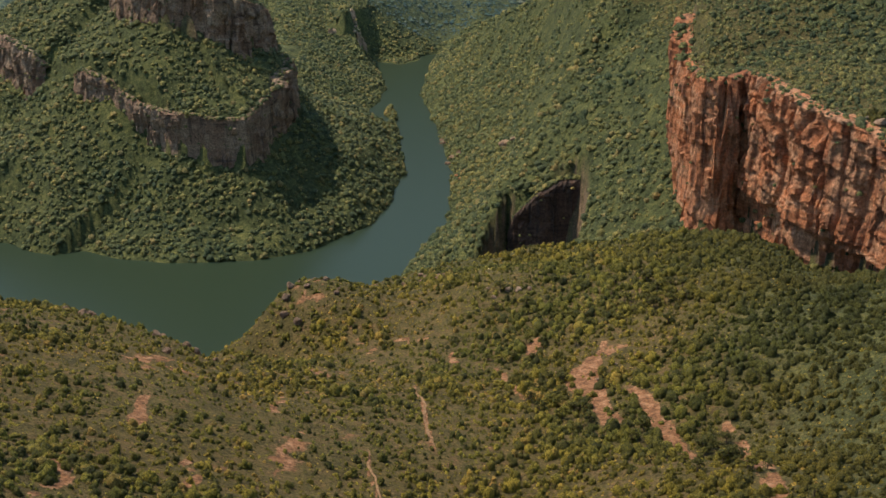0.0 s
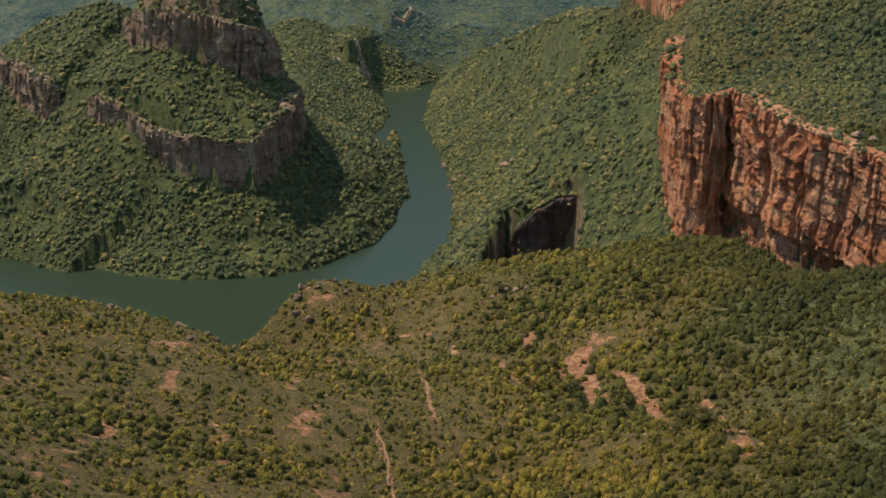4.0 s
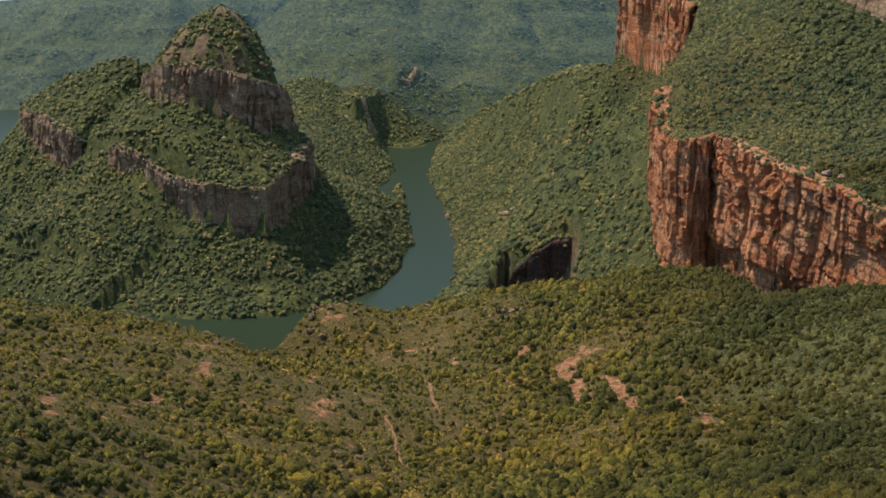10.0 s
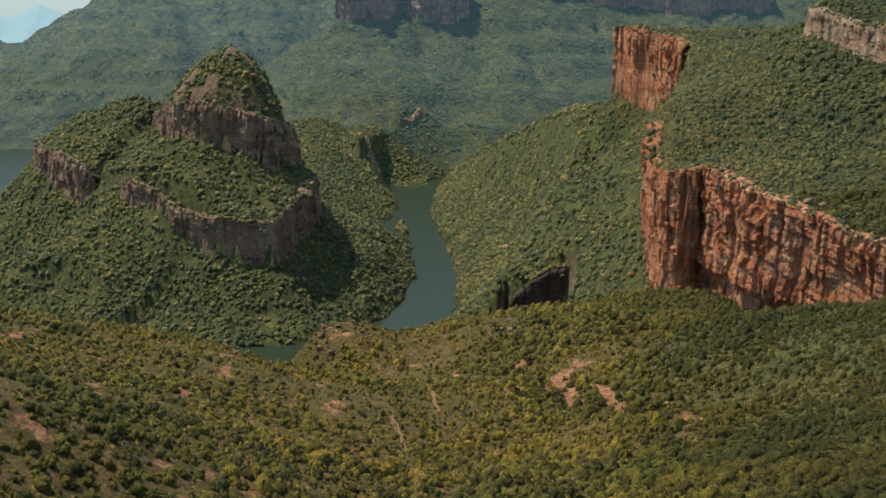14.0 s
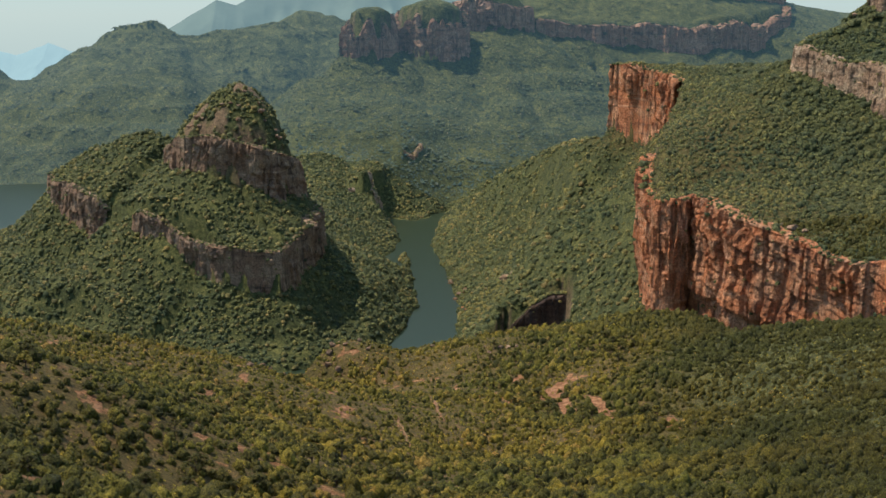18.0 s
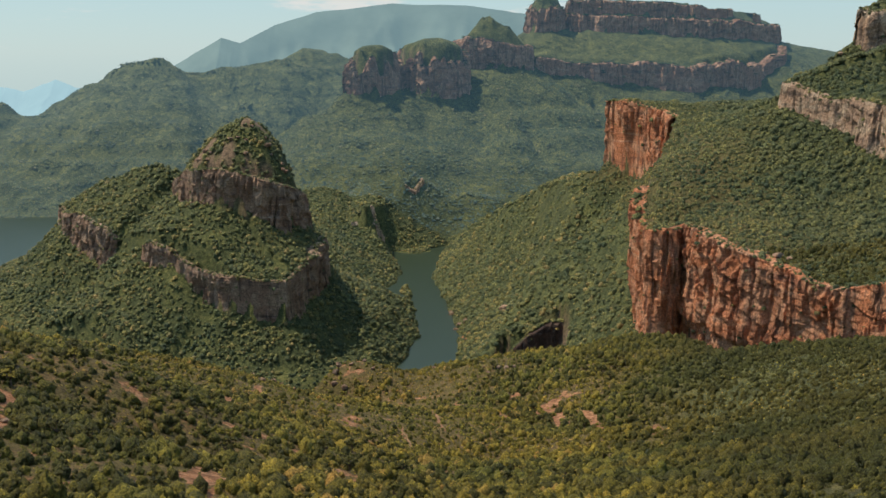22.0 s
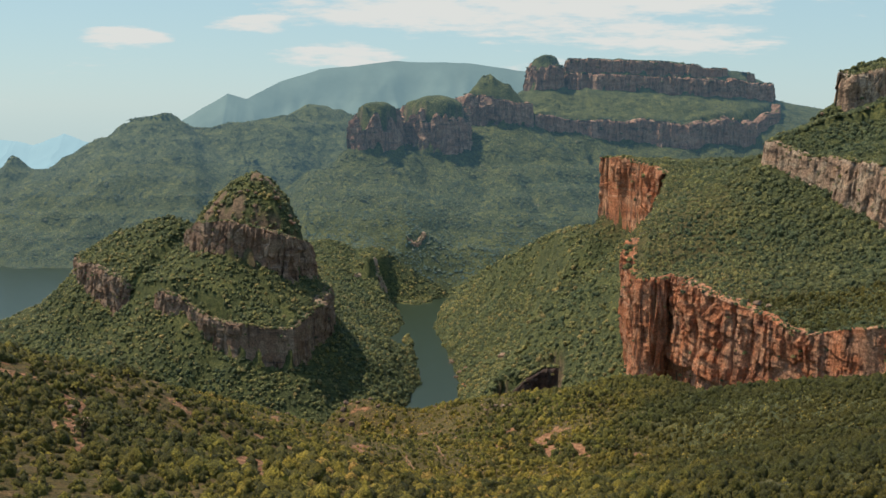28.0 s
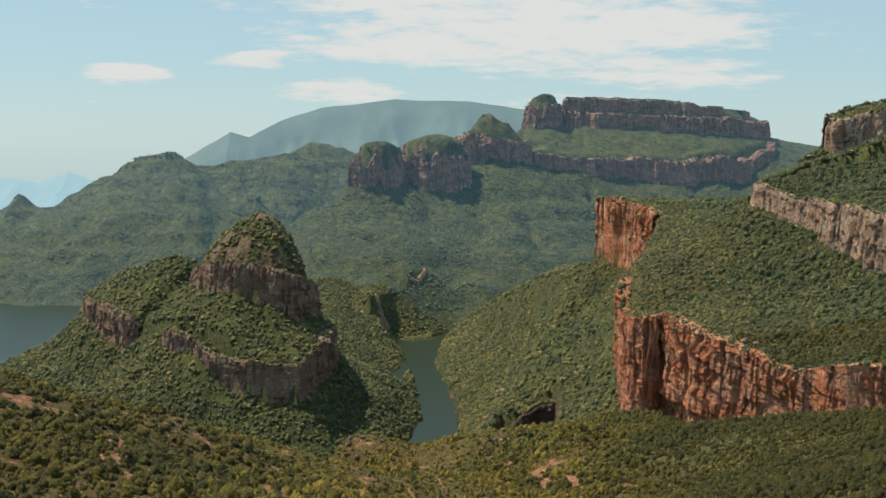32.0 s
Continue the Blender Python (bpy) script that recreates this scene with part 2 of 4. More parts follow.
def build_water_material():
    m, nt, b = material("river_water", 0.3, 0.08)
    b.inputs["Base Color"].default_value = (0.020, 0.031, 0.018, 1)
    bump_of(nt, b, add_noise(nt, 0.35, 3, 0.5), 0.06, 0.2)
    return m


WATER = build_water_material()


# a far slope with its haze painted in: emission over the base colour
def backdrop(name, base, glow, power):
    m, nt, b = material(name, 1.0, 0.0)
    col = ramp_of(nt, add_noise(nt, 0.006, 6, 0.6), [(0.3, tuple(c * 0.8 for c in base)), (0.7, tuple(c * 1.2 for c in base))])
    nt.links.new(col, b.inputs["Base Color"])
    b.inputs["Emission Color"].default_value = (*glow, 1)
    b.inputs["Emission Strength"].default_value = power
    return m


# ---------------------------------------------------------------- the lie of the land
def lattice(ix, iy, seed):
    n = (ix.astype(np.int64) * 374761393 + iy.astype(np.int64) * 668265263 + seed * 974711) & 0xFFFFFFFF
    n = ((n ^ (n >> 13)) * 1274126177) & 0xFFFFFFFF
    return ((n ^ (n >> 16)) & 0xFFFF) / 32767.5 - 1.0


def value_noise(x, y, seed=0):
    ix, iy = np.floor(x), np.floor(y)
    fx, fy = x - ix, y - iy
    fx, fy = fx * fx * (3 - 2 * fx), fy * fy * (3 - 2 * fy)
    a, b = lattice(ix, iy, seed), lattice(ix + 1, iy, seed)
    c, d = lattice(ix, iy + 1, seed), lattice(ix + 1, iy + 1, seed)
    return (a * (1 - fx) + b * fx) * (1 - fy) + (c * (1 - fx) + d * fx) * fy


def fbm(x, y, seed=0, octaves=4):
    total, gain = 0.0, 0.5
    for k in range(octaves):
        total = total + gain * value_noise(x * 2**k, y * 2**k, seed + 17 * k)
        gain *= 0.5
    return total


def smooth(v, low, high):
    s = np.clip((v - low) / (high - low), 0, 1)
    return s * s * (3 - 2 * s)


def warp(x, y):
    far = 0.6 + np.clip(y, 0, 3600) / 3600
    return (far * (8 * fbm(x / 70, y / 70, 3, 2) + 5.5 * fbm(x / 28, y / 28, 5, 2)),
            far * (8 * fbm(x / 70, y / 70, 4, 2) + 5.5 * fbm(x / 28, y / 28, 6, 2)))


def outline_distance(x, y, pts, closed=True):
    """Signed distance (inside: below 0) to an outline, and the outline's further numbers at the nearest place."""
    pts = np.asarray(pts, float)
    best = np.full(x.shape, 1e18)
    extra = [np.zeros(x.shape) for _ in range(pts.shape[1] - 2)]
    inside = np.zeros(x.shape, bool)
    n = len(pts)
    for k in range(n if closed else n - 1):
        a, b = pts[k], pts[(k + 1) % n]
        ex, ey = b[0] - a[0], b[1] - a[1]
        s = np.clip(((x - a[0]) * ex + (y - a[1]) * ey) / (ex * ex + ey * ey), 0, 1)
        d = (x - a[0] - s * ex) ** 2 + (y - a[1] - s * ey) ** 2
        near = d < best
        best = np.where(near, d, best)
        for j, e in enumerate(extra):
            extra[j] = np.where(near, a[2 + j] + s * (b[2 + j] - a[2 + j]), e)
        if closed and ey:
            inside ^= ((a[1] > y) != (b[1] > y)) & (x < ex * (y - a[1]) / ey + a[0])
    d = np.sqrt(best)
    return np.where(inside, -d, d), extra


def thin_plate(pts):
    """A smooth sheet through the given places (x, y, height)."""
    p = np.array(pts, float) / 100

    def bulge(r2):
        return 0.5 * r2 * np.log(r2 + 1e-9)

    n = len(p)
    flat = np.column_stack([np.ones(n), p[:, :2]])
    k = bulge((p[:, None, 0] - p[None, :, 0]) ** 2 + (p[:, None, 1] - p[None, :, 1]) ** 2) + 0.004 * np.eye(n)
    w = np.linalg.solve(np.block([[k, flat], [flat.T, np.zeros((3, 3))]]), np.concatenate([p[:, 2], np.zeros(3)]))

    def sheet(x, y):
        u, v = x / 100, y / 100
        z = w[n] + w[n + 1] * u + w[n + 2] * v
        for (a, b, _), c in zip(p, w):
            z = z + c * bulge((u - a) ** 2 + (v - b) ** 2)
        return 100 * z

    return sheet


class Terrace:
    """A table of land: an outline whose corners are x, y, foot and rim, with slopes outside and inside; dome is the roundness of its top."""

    def __init__(self, pts, out, rise, cap, bend=1e9, ease=0.5, on=None, dome=0, wild=1.0, inner=()):
        self.sheet = thin_plate([(q[0], q[1], q[3]) for q in pts] + list(inner)) if inner else None  # the lie of its top
        self.wild = wild  # how broken its edges are
        self.dome = dome
        self.on = on  # the terrace that this one stands on
        self.pts, self.out, self.rise, self.cap, self.bend, self.ease = np.array(pts, float), out, rise, cap, bend, ease
        self.reach = self.pts[:, 3].max() / out / ease + 60

    def height(self, x, y):
        wx, wy = warp(x, y)
        d, (foot, rim) = outline_distance(x + wx, y + wy, self.pts)
        e = np.maximum(d, 0)
        gully = 1 + 0.14 * fbm(x / 85, y / 85, 9, 2)
        mid = y < 2000
        foot = foot + np.where(mid, self.wild * 9 * fbm(x / 38, y / 38, 14, 3) * np.exp(-e / 16), (4 if self.dome else 14) * fbm(x / 75, y / 75, 14, 3) * np.exp(-e / 40))
        low = foot - self.out * gully * (np.minimum(e, self.bend) + self.ease * np.maximum(e - self.bend, 0))
        deep = -d - np.where(y > 2000, 5 if self.dome else 13, 4)
        if self.dome:
            swell = self.cap * (1 - (1 - np.clip(deep / ((1.35 if self.dome > 2 else 1.6) * self.cap), 0, 1)) ** self.dome)
            rim = rim + (self.pts[:, 3].max() - 6 - rim) * swell / self.cap
        else:
            swell = np.clip(deep, 0, self.cap)
        top = self.sheet(x, y) if self.sheet else rim + self.rise * swell
        high = top + 3.5 * fbm(x / 24, y / 24, 12, 2) + np.where(mid, self.wild * 5 * fbm(x / 65, y / 65, 15, 2), 7 * fbm(x / 60, y / 60, 15, 3))
        return np.where(d > 0, low, foot + (high - foot) * smooth(-d, 1.0, np.where(y > 2000, 14.0, 5.0)))


TERRACES = {
    "butte_lower": Terrace([(-292, 1335, 97, 122), (-270, 1315, 84, 119), (-229, 1300, 77, 115), (-190, 1300, 76, 112), (-176, 1324, 80, 123),
                            (-168, 1372, 91, 136), (-167, 1430, 110, 146), (-172, 1490, 112, 142), (-180, 1560, 110, 140), (-220, 1640, 105, 125),
                            (-330, 1690, 100, 115), (-480, 1680, 115, 140), (-560, 1640, 145, 160), (-546, 1590, 155, 171), (-520, 1530, 145, 174),
                            (-476, 1480, 126, 167), (-444, 1452, 116, 160), (-428, 1440, 141, 143), (-393, 1402, 141, 144), (-380, 1392, 132, 152), (-369, 1385, 128, 151),
                            (-345, 1370, 128, 144), (-324, 1355, 117, 134), (-310, 1345, 108, 127)],
                           1.0, 0.62, 105, 55, 0.5, wild=1.5),
    "butte_upper": Terrace([(-364, 1504, 204, 212), (-346, 1462, 204, 234), (-327, 1436, 203, 246), (-285, 1420, 198, 244), (-242, 1410, 184, 230), (-212, 1412, 175, 218),
                            (-194, 1440, 168, 208), (-190, 1500, 158, 200), (-195, 1550, 165, 192), (-250, 1585, 180, 204), (-325, 1570, 190, 210)],
                           0.66, 1.25, 48, on="butte_lower", dome=1.8, wild=2.0),
    "red_wall": Terrace([(206, 1352, 262, 334), (196, 1326, 262, 336), (202, 1306, 258, 336), (218, 1280, 248, 335), (238, 1234, 252, 330), (254, 1196, 274, 324),
                         (238, 1150, 290, 313), (216, 1080, 254, 296), (194, 1000, 210, 274), (176, 930, 172, 256), (168, 880, 152, 244),
                         (172, 832, 148, 242), (186, 822, 148, 243), (198, 836, 146, 244), (208, 812, 146, 246), (214, 780, 146, 246), (226, 745, 150, 240),
                         (247, 703, 154, 234), (274, 652, 166, 228), (303, 612, 188, 236), (340, 590, 200, 240), (500, 560, 220, 250), (760, 700, 240, 270), (760, 1500, 300, 330),
                         (300, 1500, 262, 326), (230, 1400, 258, 330)], 1.0, 0.5, 230, 70, 0.8,
                        inner=[(262, 1150, 324), (326, 1150, 330), (230, 1290, 335), (298, 1290, 329), (322, 1000, 345), (355, 925, 326), (392, 800, 290), (270, 1000, 318),
                               (262, 900, 284), (300, 820, 268), (330, 720, 256), (450, 1000, 352), (600, 1000, 352), (500, 1280, 346), (400, 1250, 340), (380, 1170, 345), (460, 700, 282)]),
    "upper_band": Terrace([(323, 1000, 346, 366), (321, 980, 344, 365), (350, 925, 328, 350), (374, 855, 308, 350), (390, 795, 290, 341),
                           (430, 740, 280, 335), (600, 700, 300, 340), (740, 900, 340, 370), (700, 1260, 350, 380), (450, 1230, 348, 372), (380, 1120, 350, 372)],
                          0.5, 0.36, 110, on="red_wall"),
    "crag": Terrace([(436, 1150, 400, 440), (442, 1132, 390, 435), (495, 1120, 388, 445), (560, 1130, 390, 446), (560, 1220, 400, 446), (450, 1200, 402, 445)],
                    0.4, 0.2, 30, on="upper_band"),
    "cave_wall": Terrace([(66, 1074, 38, 62), (73, 1064, 38, 90), (86, 1056, 40, 112), (104, 1048, 44, 126), (120, 1042, 54, 132), (132, 1034, 92, 134), (140, 1020, 124, 132),
                          (150, 1002, 129, 131), (166, 1000, 152, 154), (174, 1060, 152, 164), (118, 1120, 108, 124), (78, 1100, 82, 98)], 0.9, 0.25, 40),
    "headland": Terrace([(-200, 2262, 60, 64), (-177, 2237, 46, 82), (-149, 2222, 38, 94), (-128, 2236, 42, 98), (-122, 2280, 50, 96), (-150, 2340, 75, 94), (-205, 2320, 70, 78)],
                        0.55, 0.1, 30, wild=0.4),
    "shelf": Terrace([(-150, 2515, 94, 108), (-100, 2490, 88, 116), (-65, 2492, 88, 122), (-50, 2530, 98, 122), (-90, 2585, 128, 134), (-150, 2565, 120, 126)],
                     0.5, 0.2, 30),
    "rondavel_west": Terrace([(-228, 2830, 305, 388), (-200, 2800, 300, 386), (-150, 2795, 295, 386), (-122, 2832, 310, 388), (-118, 2890, 320, 388),
                              (-150, 2930, 320, 388), (-215, 2900, 315, 388)], 0.6, 0.8, 32, dome=2),
    "rondavel_mid": Terrace([(-106, 2900, 315, 400), (-60, 2852, 300, 398), (10, 2855, 300, 396), (48, 2890, 308, 394), (50, 2950, 320, 395),
                             (-30, 3000, 330, 400), (-112, 2960, 330, 400)], 0.6, 0.8, 38, dome=2),
    "cone_hill": Terrace([(26, 3020, 368, 430), (110, 2985, 362, 420), (205, 3000, 355, 408), (215, 3080, 360, 408), (110, 3140, 360, 415), (30, 3100, 365, 425)],
                         0.55, 1.15, 80),
    "lower_band": Terrace([(217, 3050, 338, 384), (300, 3062, 336, 372), (340, 3085, 342, 362), (382, 3076, 322, 368), (480, 3100, 320, 366), (604, 3080, 302, 361), (690, 3125, 316, 346), (783, 3150, 293, 338), (900, 3300, 300, 335),
                           (1000, 3500, 310, 340), (900, 3900, 300, 320), (200, 3900, 300, 330), (150, 3300, 330, 360)], 0.5, 0.42, 220),
    "knob": Terrace([(214, 3320, 450, 520), (222, 3292, 450, 526), (246, 3272, 450, 530), (284, 3270, 450, 530), (308, 3288, 455, 526), (318, 3320, 460, 520), (300, 3370, 465, 518), (236, 3370, 460, 518)],
                    0.5, 0.75, 26, on="lower_band", dome=2),
    "mesa_foot": Terrace([(332, 3325, 455, 492), (500, 3285, 445, 485), (672, 3285, 440, 480), (860, 3350, 430, 474), (905, 3400, 425, 468), (915, 3480, 425, 468),
                          (860, 3640, 440, 480), (400, 3640, 450, 490), (330, 3400, 455, 490)], 0.45, 0.5, 30, on="lower_band"),
    "mesa_top": Terrace([(338, 3345, 497, 535), (500, 3312, 492, 530), (672, 3312, 486, 520), (700, 3330, 482, 508), (850, 3385, 478, 500), (880, 3420, 474, 488),
                         (850, 3600, 480, 500), (400, 3600, 495, 532), (336, 3400, 495, 533)], 0.4, 0.05, 60, on="mesa_foot"),
    "west_band": Terrace([(-1160, 3320, 120, 142), (-900, 3335, 158, 180), (-600, 3330, 160, 186), (-430, 3380, 165, 192), (-400, 3600, 190, 220), (-1200, 3600, 150, 180)],
                         0.55, 0.62, 70),
    "west_cap": Terrace([(-965, 3575, 335, 356), (-880, 3555, 340, 366), (-805, 3568, 350, 374), (-798, 3625, 350, 372), (-950, 3630, 345, 360)], 0.5, 0.1, 40),
}

# crest lines: x, y, height
CRESTS = [
    ([(-260, 1650, 110), (-250, 1900, 66), (-240, 2150, 72), (-250, 2400, 120)], 0.5),
    ([(190, 1420, 240), (176, 1640, 214), (132, 1850, 162), (80, 2000, 118), (20, 2160, 42)], 0.85),
    ([(900, 3450, 430), (1100, 3500, 397), (1600, 3600, 380)], 0.45),
    ([(-1900, 3400, 190), (-1330, 3500, 215), (-1261, 3500, 254), (-1170, 3520, 216), (-1010, 3600, 330), (-941, 3600, 350), (-805, 3600, 352),
      (-790, 3650, 350), (-615, 3700, 355), (-475, 3700, 370), (-336, 3700, 325), (-150, 3600, 330)], 0.62),
    ([(-1040, 3180, 118), (-1010, 3300, 140)], 0.7),
    ([(-158, 2300, 88), (-158, 2400, 98), (-160, 2520, 126)], 0.45),
    ([(-440, 3950, 425), (-400, 4010, 420)], 0.7),
]

# the near hillside: a falling trend with broad swells (x, y, height)
SWELLS = [(-250, -350, 6.0), (0, -350, -17.7), (250, -350, -7.5), (-280, -100, 22.5), (-100, -80, -3.7), (100, -80, -21.3), (280, 0, 29.2),
          (-250, 120, 21.5), (-120, 80, 6.3), (0, 130, -32.7), (150, 150, -12.9), (300, 250, -5.6), (-260, 330, 3.0), (-110, 330, -9.4),
          (0, 330, -28.6), (110, 330, -33.1), (220, 420, 5.7), (-250, 540, -2.6), (-130, 520, -4.0), (-60, 600, -32.6), (0, 500, -8.6),
          (70, 480, -20.7), (140, 520, -3.3), (20, 660, -9.9), (110, 640, 7.5), (200, 620, -2.0), (300, 560, -5.9)]
# smaller folds on it: spur, gullies and knolls (x, y, width, height)
FOLDS = [(-195, 560, 50, -5.6), (-160, 545, 40, 4.7), (-113, 505, 35, 3.7), (-88, 470, 35, -1.7), (-60, 634, 36, 20.0), (-95, 585, 32, -26.7), (-25, 690, 40, -4),
         (20, 640, 45, 11), (60, 730, 45, -3.0), (105, 700, 45, -0.6), (150, 660, 45, 1.8), (200, 600, 45, -4.6), (230, 650, 40, -28.8), (113, 409, 45, -13.8),
         (87, 370, 45, 16.4), (30, 360, 45, -7.8), (-10, 210, 60, -5.8), (-65, 80, 45, -8.6), (-100, 140, 40, 7.6), (68, 500, 40, -4.1)]
NEAR_EDGE = [(-700, 480), (-300, 555), (-195, 562), (-160, 548), (-118, 515), (-92, 480), (-84, 500), (-92, 580), (-88, 612), (-66, 645), (-25, 705),
             (30, 735), (60, 745), (110, 735), (160, 710), (188, 650), (206, 585), (245, 545), (320, 515), (700, 480), (700, -700), (-700, -700)]
RIVER = [(-600, 1330), (-446, 1276), (-400, 1236), (-313, 1197), (-258, 1195), (-177, 1205), (-125, 1233), (-88, 1290), (-64, 1330), (-46, 1453),
         (-37, 1543), (-52, 1775), (-71, 2014), (-110, 2321), (-60, 2345), (5, 2409), (-10, 2261), (-23, 2013), (3, 1774), (19, 1555), (12, 1318),
         (-18, 1223), (-37, 1125), (-60, 1000), (-120, 900), (-400, 880), (-700, 950), (-900, 1300)]


CAVE_PIT = [(60, 1076), (74, 1066), (87, 1059), (105, 1052), (120, 1045), (127, 1036), (124, 1012), (114, 978), (101, 944), (86, 932), (46, 962), (31, 1022)]


def near_hill(x, y):
    z = 316.7 - 62.4 * (y / 500) - 24.1 * (y / 500) ** 2
    for sx, sy, s in SWELLS:
        z = z + s * np.exp(-((x - sx) ** 2 + (y - sy) ** 2) / 130.0**2)
    for sx, sy, w, s in FOLDS:
        z = z + s * np.exp(-((x - sx) ** 2 + (y - sy) ** 2) / w**2)
    return z


def height(x, y):
    """The ground's height, for arrays of places."""
    x, y = np.asarray(x, float), np.asarray(y, float)
    z = -7 + 40 * smooth(np.abs(x), 1350, 2000) + 60 * smooth(y, 3900, 4700)
    near = (y < 1150) & (np.abs(x) < 1500)
    if near.any():
        nx, ny = x[near], y[near]
        wx, wy = warp(nx, ny)
        d, _ = outline_distance(nx + 0.6 * wx, ny + 0.6 * wy, NEAR_EDGE)
        hill = near_hill(nx, np.minimum(ny, 780)) + 3.2 * fbm(nx / 45, ny / 45, 11, 4)
        e = np.maximum(d, 0)
        z[near] = np.maximum(z[near], hill - 0.9 * e * smooth(e, 0, 12))
    for pts, fall in CRESTS:
        p = np.array(pts)
        reach = p[:, 2].max() / fall + 60
        on = (x > p[:, 0].min() - reach) & (x < p[:, 0].max() + reach) & (y > p[:, 1].min() - reach) & (y < p[:, 1].max() + reach)
        if on.any():
            wx, wy = warp(x[on], y[on])
            d, (top,) = outline_distance(x[on] + wx, y[on] + wy, pts, False)
            d = np.abs(d)
            z[on] = np.maximum(z[on], top - fall * (1 + 0.2 * fbm(x[on] / 90, y[on] / 90, 21, 3)) * (np.sqrt(d * d + 400) - 20))
    for t in TERRACES.values():
        lo, hi = t.pts.min(0), t.pts.max(0)
        on = (x > lo[0] - t.reach) & (x < hi[0] + t.reach) & (y > lo[1] - t.reach) & (y < hi[1] + t.reach)
        if on.any():
            own = t.height(x[on], y[on])
            if t.on:
                wx, wy = warp(x[on], y[on])
                d, _ = outline_distance(x[on] + wx, y[on] + wy, TERRACES[t.on].pts)
                own = np.where(d > -6, -50, np.minimum(own, z[on] - 2.0 * (d + 6)))
            z[on] = np.maximum(z[on], own)
    on = (y > 700) & (y < 2700) & (np.abs(x) < 1200)
    if on.any():
        d, _ = outline_distance(x[on], y[on], RIVER)
        d = d + 5 * fbm(x[on] / 30, y[on] / 30, 31, 3)
        head = smooth(x[on] + 0.35 * (y[on] - 2330), -125, -85) * smooth(y[on], 2285, 2345)  # the gentle shore at the head of the reach
        steep = 0.95 + 1.3 * smooth(-x[on], 105, 160) * smooth(y[on], 2120, 2200)
        curve = np.where(x[on] > -25, 0.012 * np.maximum(d - 60, 0) ** 2, 0.03 * np.maximum(d - 30, 0) ** 2)
        bank = 0.5 + (steep * (1 - head) + 0.75 * head) * d + curve * (1 - head) + 0.004 * np.maximum(d - 40, 0) ** 2 * head
        z[on] = np.where(d < 0, np.minimum(z[on], np.maximum(-6, d)), np.minimum(z[on], bank))
    for ix, iy, wide in ((-62, 2326, 13), (-46, 2352, 16), (-84, 2338, 9)):
        d = np.hypot(x - ix, (y - iy) * 0.5)
        z = np.where(d < 40, np.maximum(z, 2.2 - 0.25 * np.maximum(d - wide * 0.6, 0)), z)
    on = (y > 900) & (y < 1100) & (x > 0) & (x < 180)
    if on.any():
        wx, wy = warp(x[on], y[on])
        d, _ = outline_distance(x[on] + wx, y[on] + wy, CAVE_PIT)
        floor = 34 + 0.35 * np.maximum(x[on] - 62, 0) + 110 * smooth(x[on], 110, 140)
        z[on] = np.where(d < 0, z[on] + (np.minimum(z[on], floor) - z[on]) * smooth(-d, 0, 4 + 14 * smooth(x[on], 102, 127)), z[on])
    # the far slopes: shallow gullies down them, and benches of harder rock along them
    distant = smooth(y, 2450, 2850) * smooth(z, 15, 90) * np.where(x < -330, 1.0, 1 - smooth(z, 255, 330))
    fold = np.abs(fbm((x + 0.25 * y) / 190, y / 520, 45, 3))
    z = z - 20 * smooth(0.3 - fold, 0, 0.3) * distant
    z = z + 5.0 * np.sin(2 * math.pi * (z + 14 * fbm(x / 260, y / 260, 46, 3)) / 46) * distant * (0.55 + 0.9 * fbm(x / 170, y / 170, 47, 2))
    amp = smooth(z, 2, 30) * (0.6 + np.clip(y, 0, 3600) / 3000)
    return z + amp * (2.0 * fbm(x / 60, y / 60, 41, 4) + 0.7 * fbm(x / 9, y / 9, 43, 2))


def mesh_of(name, verts, faces, mat, smooth_shade=False):
    """A mesh from arrays: verts n x 3, faces n x 3 or n x 4."""
    me = bpy.data.meshes.new(name)
    verts, faces = np.asarray(verts, np.float32), np.asarray(faces, np.int32)
    n, k = faces.shape
    me.vertices.add(len(verts))
    me.vertices.foreach_set("co", verts.ravel())
    me.loops.add(n * k)
    me.loops.foreach_set("vertex_index", faces.ravel())
    me.polygons.add(n)
    me.polygons.foreach_set("loop_start", np.arange(0, n * k, k, dtype=np.int32))
    me.polygons.foreach_set("use_smooth", np.full(n, smooth_shade))
    me.update(calc_edges=True)
    me.materials.append(mat)
    return me


def grid_faces(rows, cols, wrap=False):
    r, c = np.meshgrid(np.arange(rows - 1), np.arange(cols if wrap else cols - 1), indexing="ij")
    a, b = r * cols + c, r * cols + (c + 1) % cols
    return np.stack([a, b, b + cols, a + cols], -1).reshape(-1, 4)


def bare_rock(x, y):
    """Naked rock between the trees on the butte's steep top."""
    return smooth(fbm(x / 22, y / 22, 91, 4), 0.27, 0.34) * (np.hypot(x + 275, (y - 1480) * 0.9) < 72) * (y > 1430)


